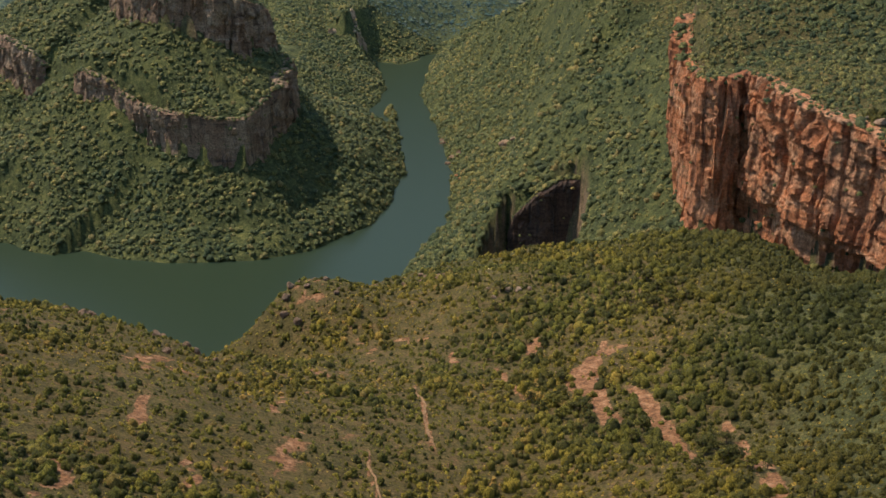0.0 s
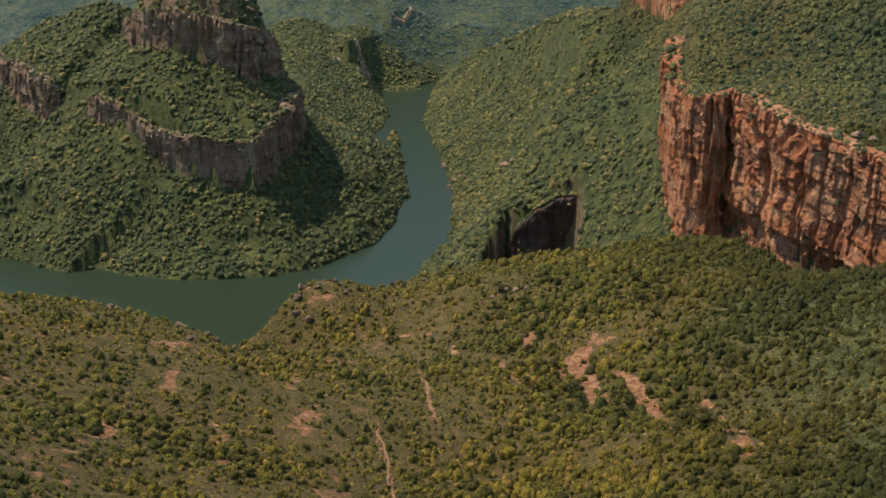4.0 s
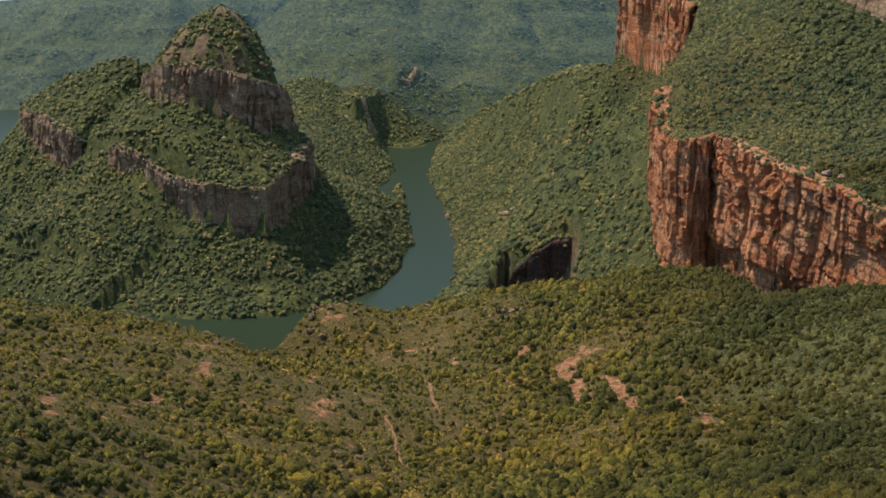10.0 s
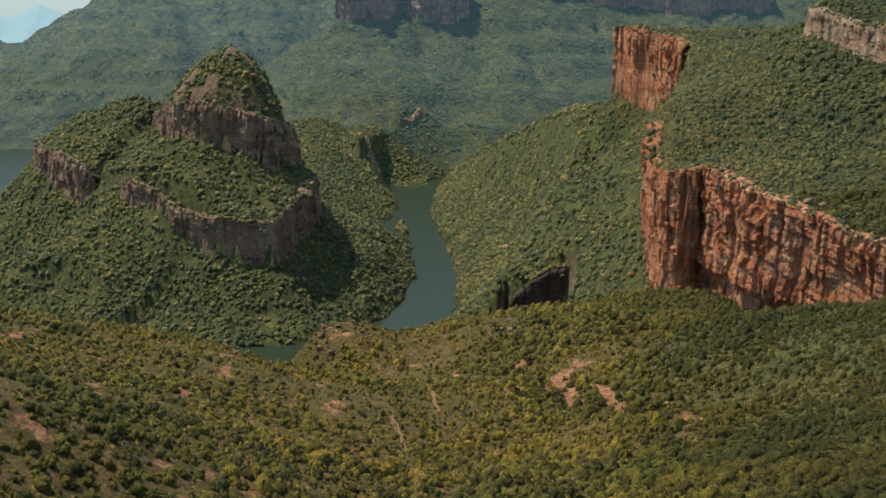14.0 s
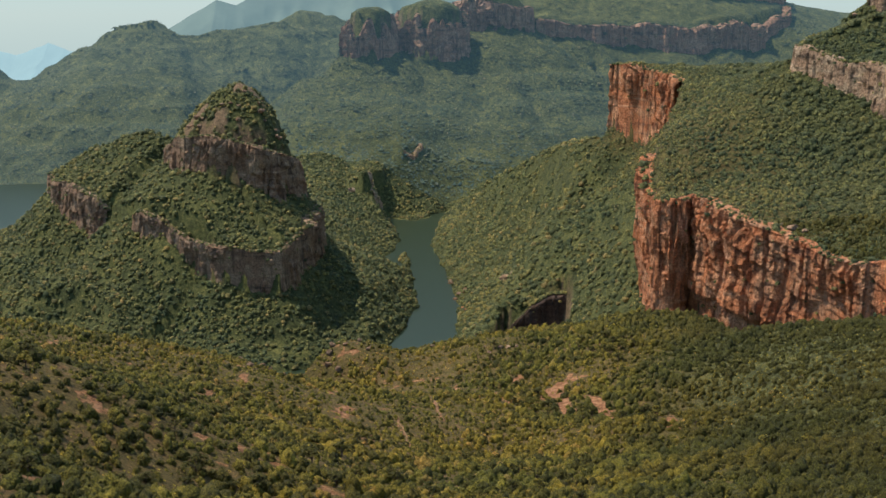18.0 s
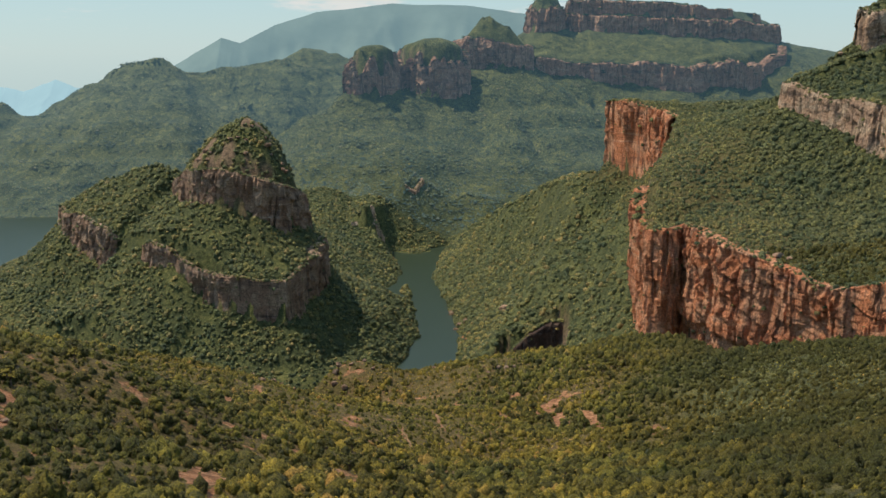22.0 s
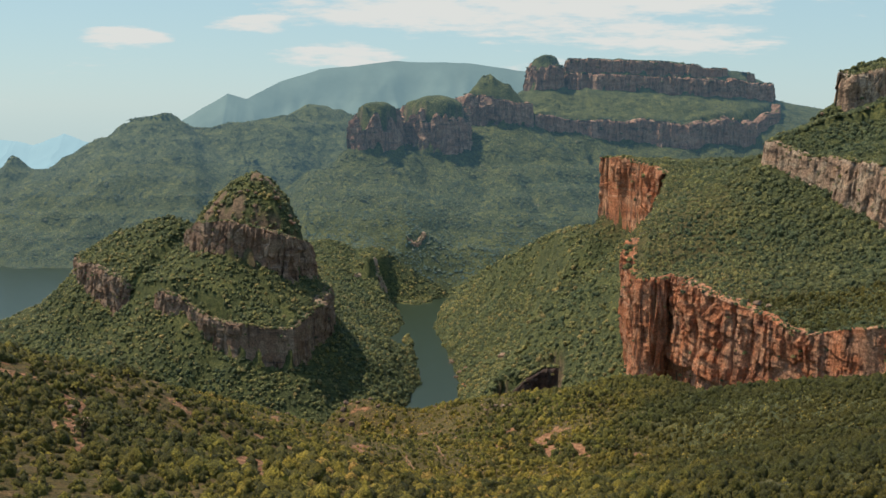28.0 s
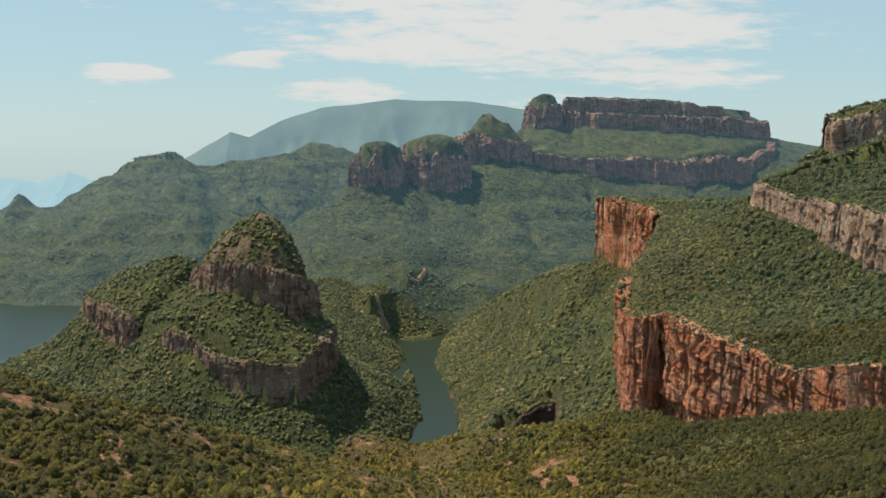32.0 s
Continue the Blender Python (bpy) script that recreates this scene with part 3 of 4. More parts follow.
def soil_mask(x, y):
    """Bare red soil: the eroded gully, the footpath, and scattered patches on the near hill."""
    wx, wy = 5 * fbm(x / 14, y / 14, 51, 3), 5 * fbm(x / 14, y / 14, 52, 3)
    bare = np.zeros(x.shape)
    for line, wide in SCARS:
        d, (w,) = outline_distance(x + wx * wide, y + wy * wide, line, False)
        bare = np.maximum(bare, 1 - smooth(np.abs(d), w * 0.6, w * 1.1))
    bare = bare * smooth(fbm(x / 6, y / 6, 54, 3), -0.6, -0.2)
    n = fbm(x / 16, y / 24, 53, 4)
    patch = smooth(n, 0.2, 0.38) * smooth(-x, -70, 60) * (y < 700) * (y > -50) * smooth(fbm(x / 5, y / 5, 55, 3), -0.3, 0.1)
    return np.maximum(bare, 0.8 * patch) * (y < 1000)


SCARS = [
    ([(76, 540, 3), (66, 518, 7), (60, 500, 8), (62, 478, 8), (66, 452, 5)], 1.0),
    ([(78, 484, 3), (81, 460, 4.5), (83, 440, 5.5), (85, 415, 5), (86, 398, 3)], 0.8),
    ([(76, 540, 2.5), (84, 532, 1.5)], 1.0),
    ([(48, 560, 3.5), (42, 540, 3)], 0.8),
    ([(24, 530, 1.6), (30, 500, 2.4), (33, 478, 1.6)], 0.8),
    ([(-10, 493, 1.0), (-6, 470, 1.2), (-4, 452, 1.8), (-2, 412, 1.6)], 0.4),
    ([(-24, 400, 1.0), (-20, 375, 1.0), (-16, 340, 1.1), (-12, 300, 1.0)], 0.25),
    ([(-10, 225, 1.0), (-6, 195, 1.2), (-3, 160, 1.0)], 0.25),
    ([(-117, 71, 4), (-106, 35, 4.5), (-99, 8, 4), (-88, -24, 2), (-83, -40, 2)], 1.2),
    ([(-62, 60, 2.5), (-54, 20, 3), (-48, -6, 4), (-44, -30, 3)], 1.5),
    ([(107, 440, 3), (104, 405, 3), (99, 362, 4.5), (100, 340, 4)], 1.0),
    ([(-95, 395, 3), (-93, 372, 3)], 1.5), ([(-104, 320, 3), (-98, 296, 2.5)], 1.5), ([(-72, 350, 2), (-70, 322, 2.5)], 1.5), ([(-60, 440, 2), (-56, 418, 2)], 1.5),
    ([(-120, 260, 3), (-112, 232, 2.5)], 1.5), ([(-16, 590, 2.5), (-6, 584, 2.5)], 1.5), ([(6, 560, 2), (10, 540, 2)], 1.5),
]

CENTRE = (0.0, -420.0)


def build_ground():
    dense = np.radians(np.linspace(-21.5, 21.5, GROUND_COLS))
    rest = np.radians(np.linspace(21.5, 338.5, 50)[1:-1])
    ang = np.concatenate([dense, rest])
    rad = np.concatenate([[0.5, 60, 130, 200, 260, 320], np.exp(np.linspace(np.log(350), np.log(1900), GROUND_NEAR)),
                          np.exp(np.linspace(np.log(1900), np.log(4900), GROUND_FAR))[1:], [6500, 12000]])
    r, a = np.meshgrid(rad, ang, indexing="ij")
    x, y = CENTRE[0] + r * np.sin(a), CENTRE[1] + r * np.cos(a)
    z = height(x.ravel(), y.ravel()).reshape(x.shape)
    z = np.where(r > 5000, 40, z)
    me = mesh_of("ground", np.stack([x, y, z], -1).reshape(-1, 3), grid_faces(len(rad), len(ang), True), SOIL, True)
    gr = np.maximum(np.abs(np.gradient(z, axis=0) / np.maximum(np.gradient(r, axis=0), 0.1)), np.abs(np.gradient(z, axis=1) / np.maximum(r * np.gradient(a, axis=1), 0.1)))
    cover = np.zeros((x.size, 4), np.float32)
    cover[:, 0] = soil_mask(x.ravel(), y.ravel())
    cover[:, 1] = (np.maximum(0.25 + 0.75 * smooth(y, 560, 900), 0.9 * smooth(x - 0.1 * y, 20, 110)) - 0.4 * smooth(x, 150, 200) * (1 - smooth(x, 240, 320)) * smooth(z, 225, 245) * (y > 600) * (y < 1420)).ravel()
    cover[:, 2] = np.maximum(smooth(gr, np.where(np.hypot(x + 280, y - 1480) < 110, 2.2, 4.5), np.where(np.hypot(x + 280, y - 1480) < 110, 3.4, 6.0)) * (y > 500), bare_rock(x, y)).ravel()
    cover[:, 3] = (0.5 * smooth(y, 2350, 2700) + 0.3 * smooth(y, 3150, 3500)).ravel()  # how much haze glow is painted on the far ground
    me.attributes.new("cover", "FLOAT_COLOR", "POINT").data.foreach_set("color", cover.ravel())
    return tagged(new("ground", me), "steep bush-covered canyon hillsides with patches of bare red soil", "hillside", kind="structure")


build_ground()


def build_footpath(label, line, wide):
    """A trodden line of bare soil, laid just over the hillside."""
    p = np.array(line, float)
    s = np.linspace(0, 1, 60)
    run = np.linspace(0, 1, len(p))
    x, y = np.interp(s, run, p[:, 0]) + 2.5 * fbm(s * 7, s * 0, 57, 3), np.interp(s, run, p[:, 1])
    z = height(x, y) + 0.45
    half = 0.5 * wide * (1 + 0.7 * fbm(s * 25, s * 0, 58, 2)) * smooth(np.minimum(s, 1 - s), -0.02, 0.1)
    v = np.concatenate([np.stack([x - half, y, z - 0.15], -1), np.stack([x, y, z], -1), np.stack([x + half, y, z - 0.15], -1)])
    tagged(new("footpath", mesh_of("footpath", v, grid_faces(3, 60)[:, ::-1], TRODDEN, True)), label, "path", kind="structure")


for path_line, path_wide in (([(-10, 493), (-6, 470), (-4, 452), (-2, 412)], 0.9), ([(-24, 400), (-20, 375), (-16, 340), (-12, 300)], 0.7), ([(-10, 225), (-6, 195), (-3, 160)], 0.6)):
    build_footpath("narrow footpath of bare reddish soil through the shrubs", path_line, path_wide)
water_mesh = mesh_of("water", [(-2600, 500, 0), (900, 500, 0), (900, 3400, 0), (-2600, 3400, 0)], [(0, 1, 2, 3)], WATER)
tagged(new("water", water_mesh), "calm dark green river and reservoir water", "river", kind="structure")


# ---------------------------------------------------------------- cliffs
RIMS = {False: [], True: []}  # places along the cliff edges, for the shrubs that overhang them


def build_cliff(name, key, mat, label, along, up, rough=1.0, far=False, arch=None):
    t = TERRACES[key]
    p = t.pts
    closed = np.vstack([p, p[:1]])
    seg = np.hypot(*np.diff(closed[:, :2], axis=0).T)
    run = np.concatenate([[0], np.cumsum(seg)])
    s = np.arange(0, run[-1], along)
    q = np.stack([np.interp(s, run, closed[:, k]) for k in range(2)], -1)
    tan = np.roll(q, -2, 0) - np.roll(q, 2, 0)
    tan /= np.linalg.norm(tan, axis=1)[:, None] + 1e-9
    area = 0.5 * np.sum(closed[:-1, 0] * closed[1:, 1] - closed[1:, 0] * closed[:-1, 1])
    nor = np.stack([tan[:, 1], -tan[:, 0]], -1) * (1 if area > 0 else -1)
    place = q.copy()
    for _ in range(8):
        place = q - np.stack(warp(place[:, 0], place[:, 1]), -1)
    back = (9 if t.dome else 16) if far else 6
    inner, outer = place - nor * back, place + nor * (8 if far else 5)
    top, foot = height(inner[:, 0], inner[:, 1]), height(outer[:, 0], outer[:, 1])
    if arch:
        top = np.minimum(top, np.interp(place[:, 0], [63, 72, 86, 104, 136], [68, 92, 110, 122, 124]))
    tall = top - foot
    keep = (tall > (22 if far else 15 if key == "butte_lower" else 8 if key in ("headland", "shelf") else 13)) & ((place[:, 0] < 470) | far | (key in ("crag", "upper_band"))) & ((place[:, 1] < 1350) | (key != "red_wall")) & ((place[:, 0] < 122) | (key != "cave_wall")) & ((place[:, 1] < 960) | (place[:, 1] > 1190) | (key != "red_wall"))
    if not keep.any():
        return
    rows = max(6, int(np.percentile(tall[keep], 85) / up))
    f = np.linspace(0, 1, rows)[:, None]
    zz = (foot - 5) * (1 - f) + (top + 0.3) * f
    ss = s[None, :] + 0 * f
    size = rough * np.clip(tall / 45, 0.35, 1.5)
    bend = ss + 5 * fbm(ss / 40, zz / 40, 65, 2)
    pillar = lattice(np.floor(bend / 13), np.floor(zz / 60 + 0.4 * lattice(np.floor(bend / 13), 0 * zz, 70)), 67)
    block = lattice(np.floor(bend / 5.2), np.floor(zz / 16 + lattice(np.floor(bend / 5.2), 0 * zz, 71)), 69)
    ledge = (zz / 17 + 0.02 * ss + 1.5 * fbm(ss / 70, zz / 200, 68, 2)) % 1.0
    push = (7.0 if far else 3.6) + size * (9.0 * fbm(bend / 45, zz / 130, 61, 3) - 3.6 * smooth(0.10 - np.abs(fbm(bend / 15, zz / 100, 62, 3)), 0, 0.1)
                         + 1.3 * pillar + 0.9 * block + 1.0 * (0.5 - ledge) + 0.7 * fbm(ss / 5, zz / 9, 64, 3))
    crack = 1 - smooth(np.abs(fbm(bend / 11 + 0.15 * lattice(np.floor(zz / 13), 0 * zz, 72), zz / 90, 73, 2)), 0.0, 0.05)
    push = np.maximum(push, 0.2) + 3.0 * (1 - f) ** 3 - 2.0 * smooth(f, 0.85, 1.0) - (1.1 if key == "red_wall" else 2.2) * size * crack
    push = np.maximum(push, 0.1)
    if key == "red_wall":
        # a long undercut that runs down the face from the corner pillar
        line = np.interp(place[:, 0], [186, 200, 235, 262, 285], [0.40, 0.36, 0.27, 0.14, 0.02])
        face = (place[:, 0] > 190) & (place[:, 0] < 288) & (place[:, 1] < 840)
        low = line[None, :] + 0.02 * fbm(ss / 9, zz / 30, 75, 2)
        push = push + np.where(face, 3.2 * smooth(f - low, 0, 0.015) * (1 - smooth(f - low, 0.03, 0.35)) - 3.0 * smooth(low - f, -0.01, 0.02) * smooth(f, 0.0, 0.1), 0)
        push = np.maximum(push + np.where(face, 0.4, 0.12) * size * (0.5 - (zz / 5.3 + 0.03 * ss + fbm(ss / 30, zz / 90, 76, 2)) % 1.0), 0.1)
    if arch:
        push = push + arch * np.clip((tall - 15) / 40, 0, 1) * f**1.5 * smooth(1 - f, 0, 0.06)
    x, y = place[:, 0] + nor[:, 0] * push, place[:, 1] + nor[:, 1] * push
    x[-1], y[-1] = inner[:, 0], inner[:, 1]
    x, y = np.vstack([x[:-1], (x[-2] + x[-1])[None] / 2, x[-1:]]), np.vstack([y[:-1], (y[-2] + y[-1])[None] / 2, y[-1:]])
    zz = np.vstack([zz[:-1], zz[-1:] + 0.2, zz[-1:] + 0.2])
    # one rock wall for each unbroken stretch
    n = len(s)
    gap = int(14 / along) + 1
    solid = np.array([keep[(k + np.arange(-gap, gap + 1)) % n].mean() > 0.5 for k in range(n)])
    first = int(np.argmin(solid)) if not solid.all() else 0
    order = (first + np.arange(n + 1)) % n
    walls, run_cols = [], []
    for c in order:
        if solid[c]:
            run_cols.append(c)
        if (not solid[c] or c == order[-1]) and run_cols:
            walls.append(run_cols)
            run_cols = []
    for cols in walls:
        if len(cols) * along < (32 if key == "butte_lower" else 18):
            continue
        pick = np.array(cols)
        spot = pick[:: max(1, int(2.6 * (2.2 if far else 1) / along))]
        for part_in, lift in ((0.05, -0.3), (0.35, -0.4), (0.65, -0.5), (0.9, -0.8)):
            k = spot[::2] if part_in in (0.35, 0.9) else spot
            RIMS[far].append(np.stack([x[-1, k] * (1 - part_in) + x[-3, k] * part_in, y[-1, k] * (1 - part_in) + y[-3, k] * part_in, top[k] + lift], -1))
        if arch:
            for part_in in np.linspace(0.05, 0.95, 7):
                RIMS[far].append(np.stack([x[-1, pick] * (1 - part_in) + x[-3, pick] * part_in, y[-1, pick] * (1 - part_in) + y[-3, pick] * part_in, top[pick] - 0.4], -1))
        luck = np.random.RandomState(int(abs(x[0, pick[0]])) + 5)
        many = int(len(pick) * along * rows * up * (0.0035 if far else 0.0036 if key == "red_wall" else 0.006))
        kr, kc = luck.randint(1, rows - 1, many), luck.choice(pick, many)
        RIMS[far].append(np.stack([x[kr, kc], y[kr, kc], zz[kr, kc] - 0.5], -1))
        faces = grid_faces(rows + 1, len(pick))
        v = np.stack([x[:, pick], y[:, pick], zz[:, pick]], -1).reshape(-1, 3)
        me = mesh_of(name, v, faces if area > 0 else faces[:, ::-1], mat)
        tagged(new(name, me), label, "cliff")


def build_cliffs():
    build_cliff("cliff", "red_wall", RED_ROCK, "tall orange-red sandstone cliff streaked with dark stains", 1.15, 1.4)
    build_cliff("cliff", "upper_band", GREY_ROCK, "pale brown sandstone cliff band below a bushy slope", 2.0, 2.0)
    build_cliff("rock_crag", "crag", GREY_ROCK, "pale weathered sandstone crag on a ridge", 2.5, 2.5)
    build_cliff("cliff", "cave_wall", CAVE_SHADE_ROCK, "overhanging cave cliff above the river gorge, its shade painted dark", 1.3, 1.6, 0.6, arch=6.0)
    build_cliff("cliff", "butte_lower", BROWN_ROCK, "shaded lower cliff ring of a wooded butte", 1.7, 1.8, 1.5)
    build_cliff("cliff", "butte_upper", BROWN_ROCK, "brown upper cliff ring of a wooded butte", 1.7, 1.8, 1.6)
    build_cliff("cliff", "headland", GREY_ROCK, "dark low cliff on a wooded headland by the river", 3, 3)
    build_cliff("cliff", "shelf", GREY_ROCK, "small dark rock shelf on a wooded slope", 3, 3)
    for key, text in (("rondavel_west", "round cliff of a grass-domed sandstone peak"), ("rondavel_mid", "round cliff of a wide grass-domed sandstone peak"),
                      ("cone_hill", "low cliff ring round a green cone-shaped peak"), ("knob", "rounded bare sandstone tower beside a mesa"),
                      ("mesa_foot", "lower cliff band of a long flat mesa"), ("mesa_top", "upper cliff band of a long flat mesa"),
                      ("lower_band", "long red-brown cliff band below a mesa")):
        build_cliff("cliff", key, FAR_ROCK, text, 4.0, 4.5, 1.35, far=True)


build_cliffs()


# ---------------------------------------------------------------- distant ranges
def build_range(name, crest, fall, depth, mat, label):
    p = np.array(crest, float)
    s = np.linspace(0, 1, 260)
    run = np.linspace(0, 1, len(p))
    cx, cy, cz = (np.interp(s, run, p[:, k]) for k in range(3))
    cz = cz + 4 * fbm(s * 24, s * 0, 71, 2)
    f = np.linspace(0, 1, 60)[:, None]
    y = cy - depth * f
    ridge = fbm(cx / 150 + 0 * f, y / 260, 72, 4)
    z = cz - (fall * depth) * f * (1 + 0.5 * ridge * f) - 45 * np.abs(fbm(cx / 120 + 0 * f, y / 300, 74, 3)) * smooth(f, 0.02, 0.3)
    x = cx + 30 * fbm(cx / 90 + 0 * f, y / 90, 73, 3) * f
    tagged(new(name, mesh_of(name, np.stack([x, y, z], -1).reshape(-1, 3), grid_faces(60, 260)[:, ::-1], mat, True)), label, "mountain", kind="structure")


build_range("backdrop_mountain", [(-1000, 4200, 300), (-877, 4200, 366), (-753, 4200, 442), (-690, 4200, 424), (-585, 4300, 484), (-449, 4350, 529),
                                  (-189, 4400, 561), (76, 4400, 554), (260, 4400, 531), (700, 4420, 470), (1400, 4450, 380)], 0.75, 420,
            backdrop("far_slope_haze_glow", (0.085, 0.105, 0.085), (0.16, 0.28, 0.34), 0.45), "flat-topped mountain far behind the canyon, haze painted as blue-green glow")
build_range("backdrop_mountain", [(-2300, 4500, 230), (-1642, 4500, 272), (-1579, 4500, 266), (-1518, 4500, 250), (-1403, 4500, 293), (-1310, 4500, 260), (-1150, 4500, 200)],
            0.5, 300, backdrop("farthest_slope_haze_glow", (0.05, 0.07, 0.07), (0.30, 0.46, 0.52), 0.8), "peaks on the far horizon, haze painted as pale blue glow")


# ---------------------------------------------------------------- vegetation
def leaf_template(rng, leaves, leaf):
    """A loose crown of unit width: leaf sprays that face outwards, over a small dark core."""
    v, faces = [], []
    for k in range(leaves):
        lift, a = rng.uniform(-0.25, 1.0), rng.uniform(0, 2 * math.pi)
        flat = math.sqrt(max(0.0, 1 - lift * lift))
        d = Vector((flat * math.cos(a), flat * math.sin(a), lift))
        c = d * rng.uniform(0.26, 0.46) + Vector((0, 0, 0.42))
        n = (d + Vector([rng.uniform(-0.7, 0.7) for _ in range(3)]) * 0.55 + Vector((0, 0, 0.45))).normalized()
        u = n.orthogonal().normalized()
        w = n.cross(u)
        turn = rng.uniform(0, 6.283)
        for j in range(3):
            b = turn + j * 2.094 + rng.uniform(-0.4, 0.4)
            r = leaf * rng.uniform(0.7, 1.25)
            v.append(tuple(c + u * math.cos(b) * r + w * math.sin(b) * r))
        faces.append((3 * k, 3 * k + 1, 3 * k + 2))
    return np.array(v), np.array(faces)


def mound_template(rng, sides, jag):
    """A low far-off crown: one ring and a top."""
    v = []
    for j in range(sides):
        a = 2 * math.pi * j / sides + rng.uniform(-0.25, 0.25)
        w = 0.5 * (1 + rng.uniform(-jag, jag))
        v.append((math.cos(a) * w, math.sin(a) * w, 0.0))
    v.append((rng.uniform(-0.1, 0.1), rng.uniform(-0.1, 0.1), 0.8 + rng.uniform(-jag, jag)))
    return np.array(v), np.array([(j, (j + 1) % sides, sides) for j in range(sides)])


def crown_template(rng, lumps, sides, sprays, spray, rough=0.2):
    """A billowing crown of unit width: uneven clumps of foliage that run into one another, feathered with small sprays of leaves."""
    v, faces = [], []
    turn = rng.uniform(0, 6.283)
    for k in range(lumps):
        a = turn + 6.283 * k / max(1, lumps - 1) + rng.uniform(-0.4, 0.4)
        out = 0.0 if k == 0 else rng.uniform(0.22, 0.34)
        wide = 0.5 if lumps == 1 else rng.uniform(0.3, 0.4) if k == 0 else rng.uniform(0.19, 0.3)
        cx, cy, low = math.cos(a) * out, math.sin(a) * out, 0.0 if k == 0 else rng.uniform(-0.05, 0.12)
        tall = rng.uniform(0.8, 1.0) if k == 0 else rng.uniform(0.42, 0.68)
        base = len(v)
        for ring, (r, h) in enumerate(((0.92, 0.0), (0.86, 0.62))):
            for j in range(sides):
                b = 6.283 * (j + 0.5 * ring) / sides + rng.uniform(-0.25, 0.25)
                q = wide * r * (1 + rng.uniform(-rough, rough))
                v.append((cx + math.cos(b) * q, cy + math.sin(b) * q, low + tall * h * (1 + rng.uniform(-rough, rough))))
        v.append((cx + rng.uniform(-0.06, 0.06), cy + rng.uniform(-0.06, 0.06), low + tall))
        for j in range(sides):
            n, m = base + j, base + (j + 1) % sides
            faces += [(n, m, n + sides), (m, m + sides, n + sides), (n + sides, m + sides, base + 2 * sides)]
        for _ in range(sprays // lumps):
            lift, b = rng.uniform(0.1, 1.0), rng.uniform(0, 6.283)
            flat = math.sqrt(1 - lift * lift)
            d = Vector((flat * math.cos(b), flat * math.sin(b), lift))
            c = Vector((cx + d.x * wide * rng.uniform(0.85, 1.15), cy + d.y * wide * rng.uniform(0.85, 1.15), low + tall * d.z * rng.uniform(0.85, 1.1)))
            n = (d * 0.8 + Vector([rng.uniform(-0.7, 0.7) for _ in range(3)])).normalized()
            u = n.orthogonal().normalized()
            w, swing, first = n.cross(u), rng.uniform(0, 6.283), len(v)
            for j in range(3):
                g = swing + j * 2.094 + rng.uniform(-0.5, 0.5)
                q = spray * rng.uniform(0.6, 1.3)
                v.append(tuple(c + u * math.cos(g) * q + w * math.sin(g) * q))
            faces.append((first, first + 1, first + 2))
    return np.array(v), np.array(faces)


def scatter(name, label, mat, places, sizes, heights, make, seed, dark=None):
    """Many crowns in one mesh of kind stuff; each crown has its own tone."""
    rng = random.Random(seed)
    nrng = np.random.RandomState(seed)
    temps = [make(rng) for _ in range(16)]
    which = nrng.randint(0, 16, len(places))
    tone = nrng.uniform(0, 1, len(places)) ** 1.15
    if dark is not None:
        tone = tone * (1 - dark)
    all_v, all_f, all_t, base = [], [], [], 0
    for k, (v, f) in enumerate(temps):
        on = which == k
        p = places[on]
        if not len(p):
            continue
        sz, hh = sizes[on], heights[on]
        turn = nrng.uniform(0, 6.283, len(p))
        c, s = np.cos(turn)[:, None], np.sin(turn)[:, None]
        x = (v[:, 0] * c - v[:, 1] * s) * sz[:, None] + p[:, :1]
        y = (v[:, 0] * s + v[:, 1] * c) * sz[:, None] + p[:, 1:2]
        z = v[:, 2] * hh[:, None] + p[:, 2:3]
        all_v.append(np.stack([x, y, z], -1).reshape(-1, 3))
        all_f.append((f[None] + base + (np.arange(len(p)) * len(v))[:, None, None]).reshape(-1, 3))
        all_t.append(np.repeat(tone[on], len(v)))
        base += len(p) * len(v)
    me = mesh_of(name, np.concatenate(all_v), np.concatenate(all_f), mat, True)
    me.attributes.new("tone", "FLOAT", "POINT").data.foreach_set("value", np.concatenate(all_t).astype(np.float32))
    return tagged(new(name, me), label, "vegetation", kind="stuff")


def candidates(count, near, far, seed, wide=20.5):
    rng = np.random.RandomState(seed)
    r = np.sqrt(rng.uniform(near**2, far**2, count))
    a = np.radians(rng.uniform(-wide, wide, count))
    x, y = CENTRE[0] + r * np.sin(a), CENTRE[1] + r * np.cos(a)
    z = height(x, y)
    zx, zy = height(x + 3, y), height(x, y + 3)
    slope = np.hypot(zx - z, zy - z) / 3
    return rng, x, y, z, slope


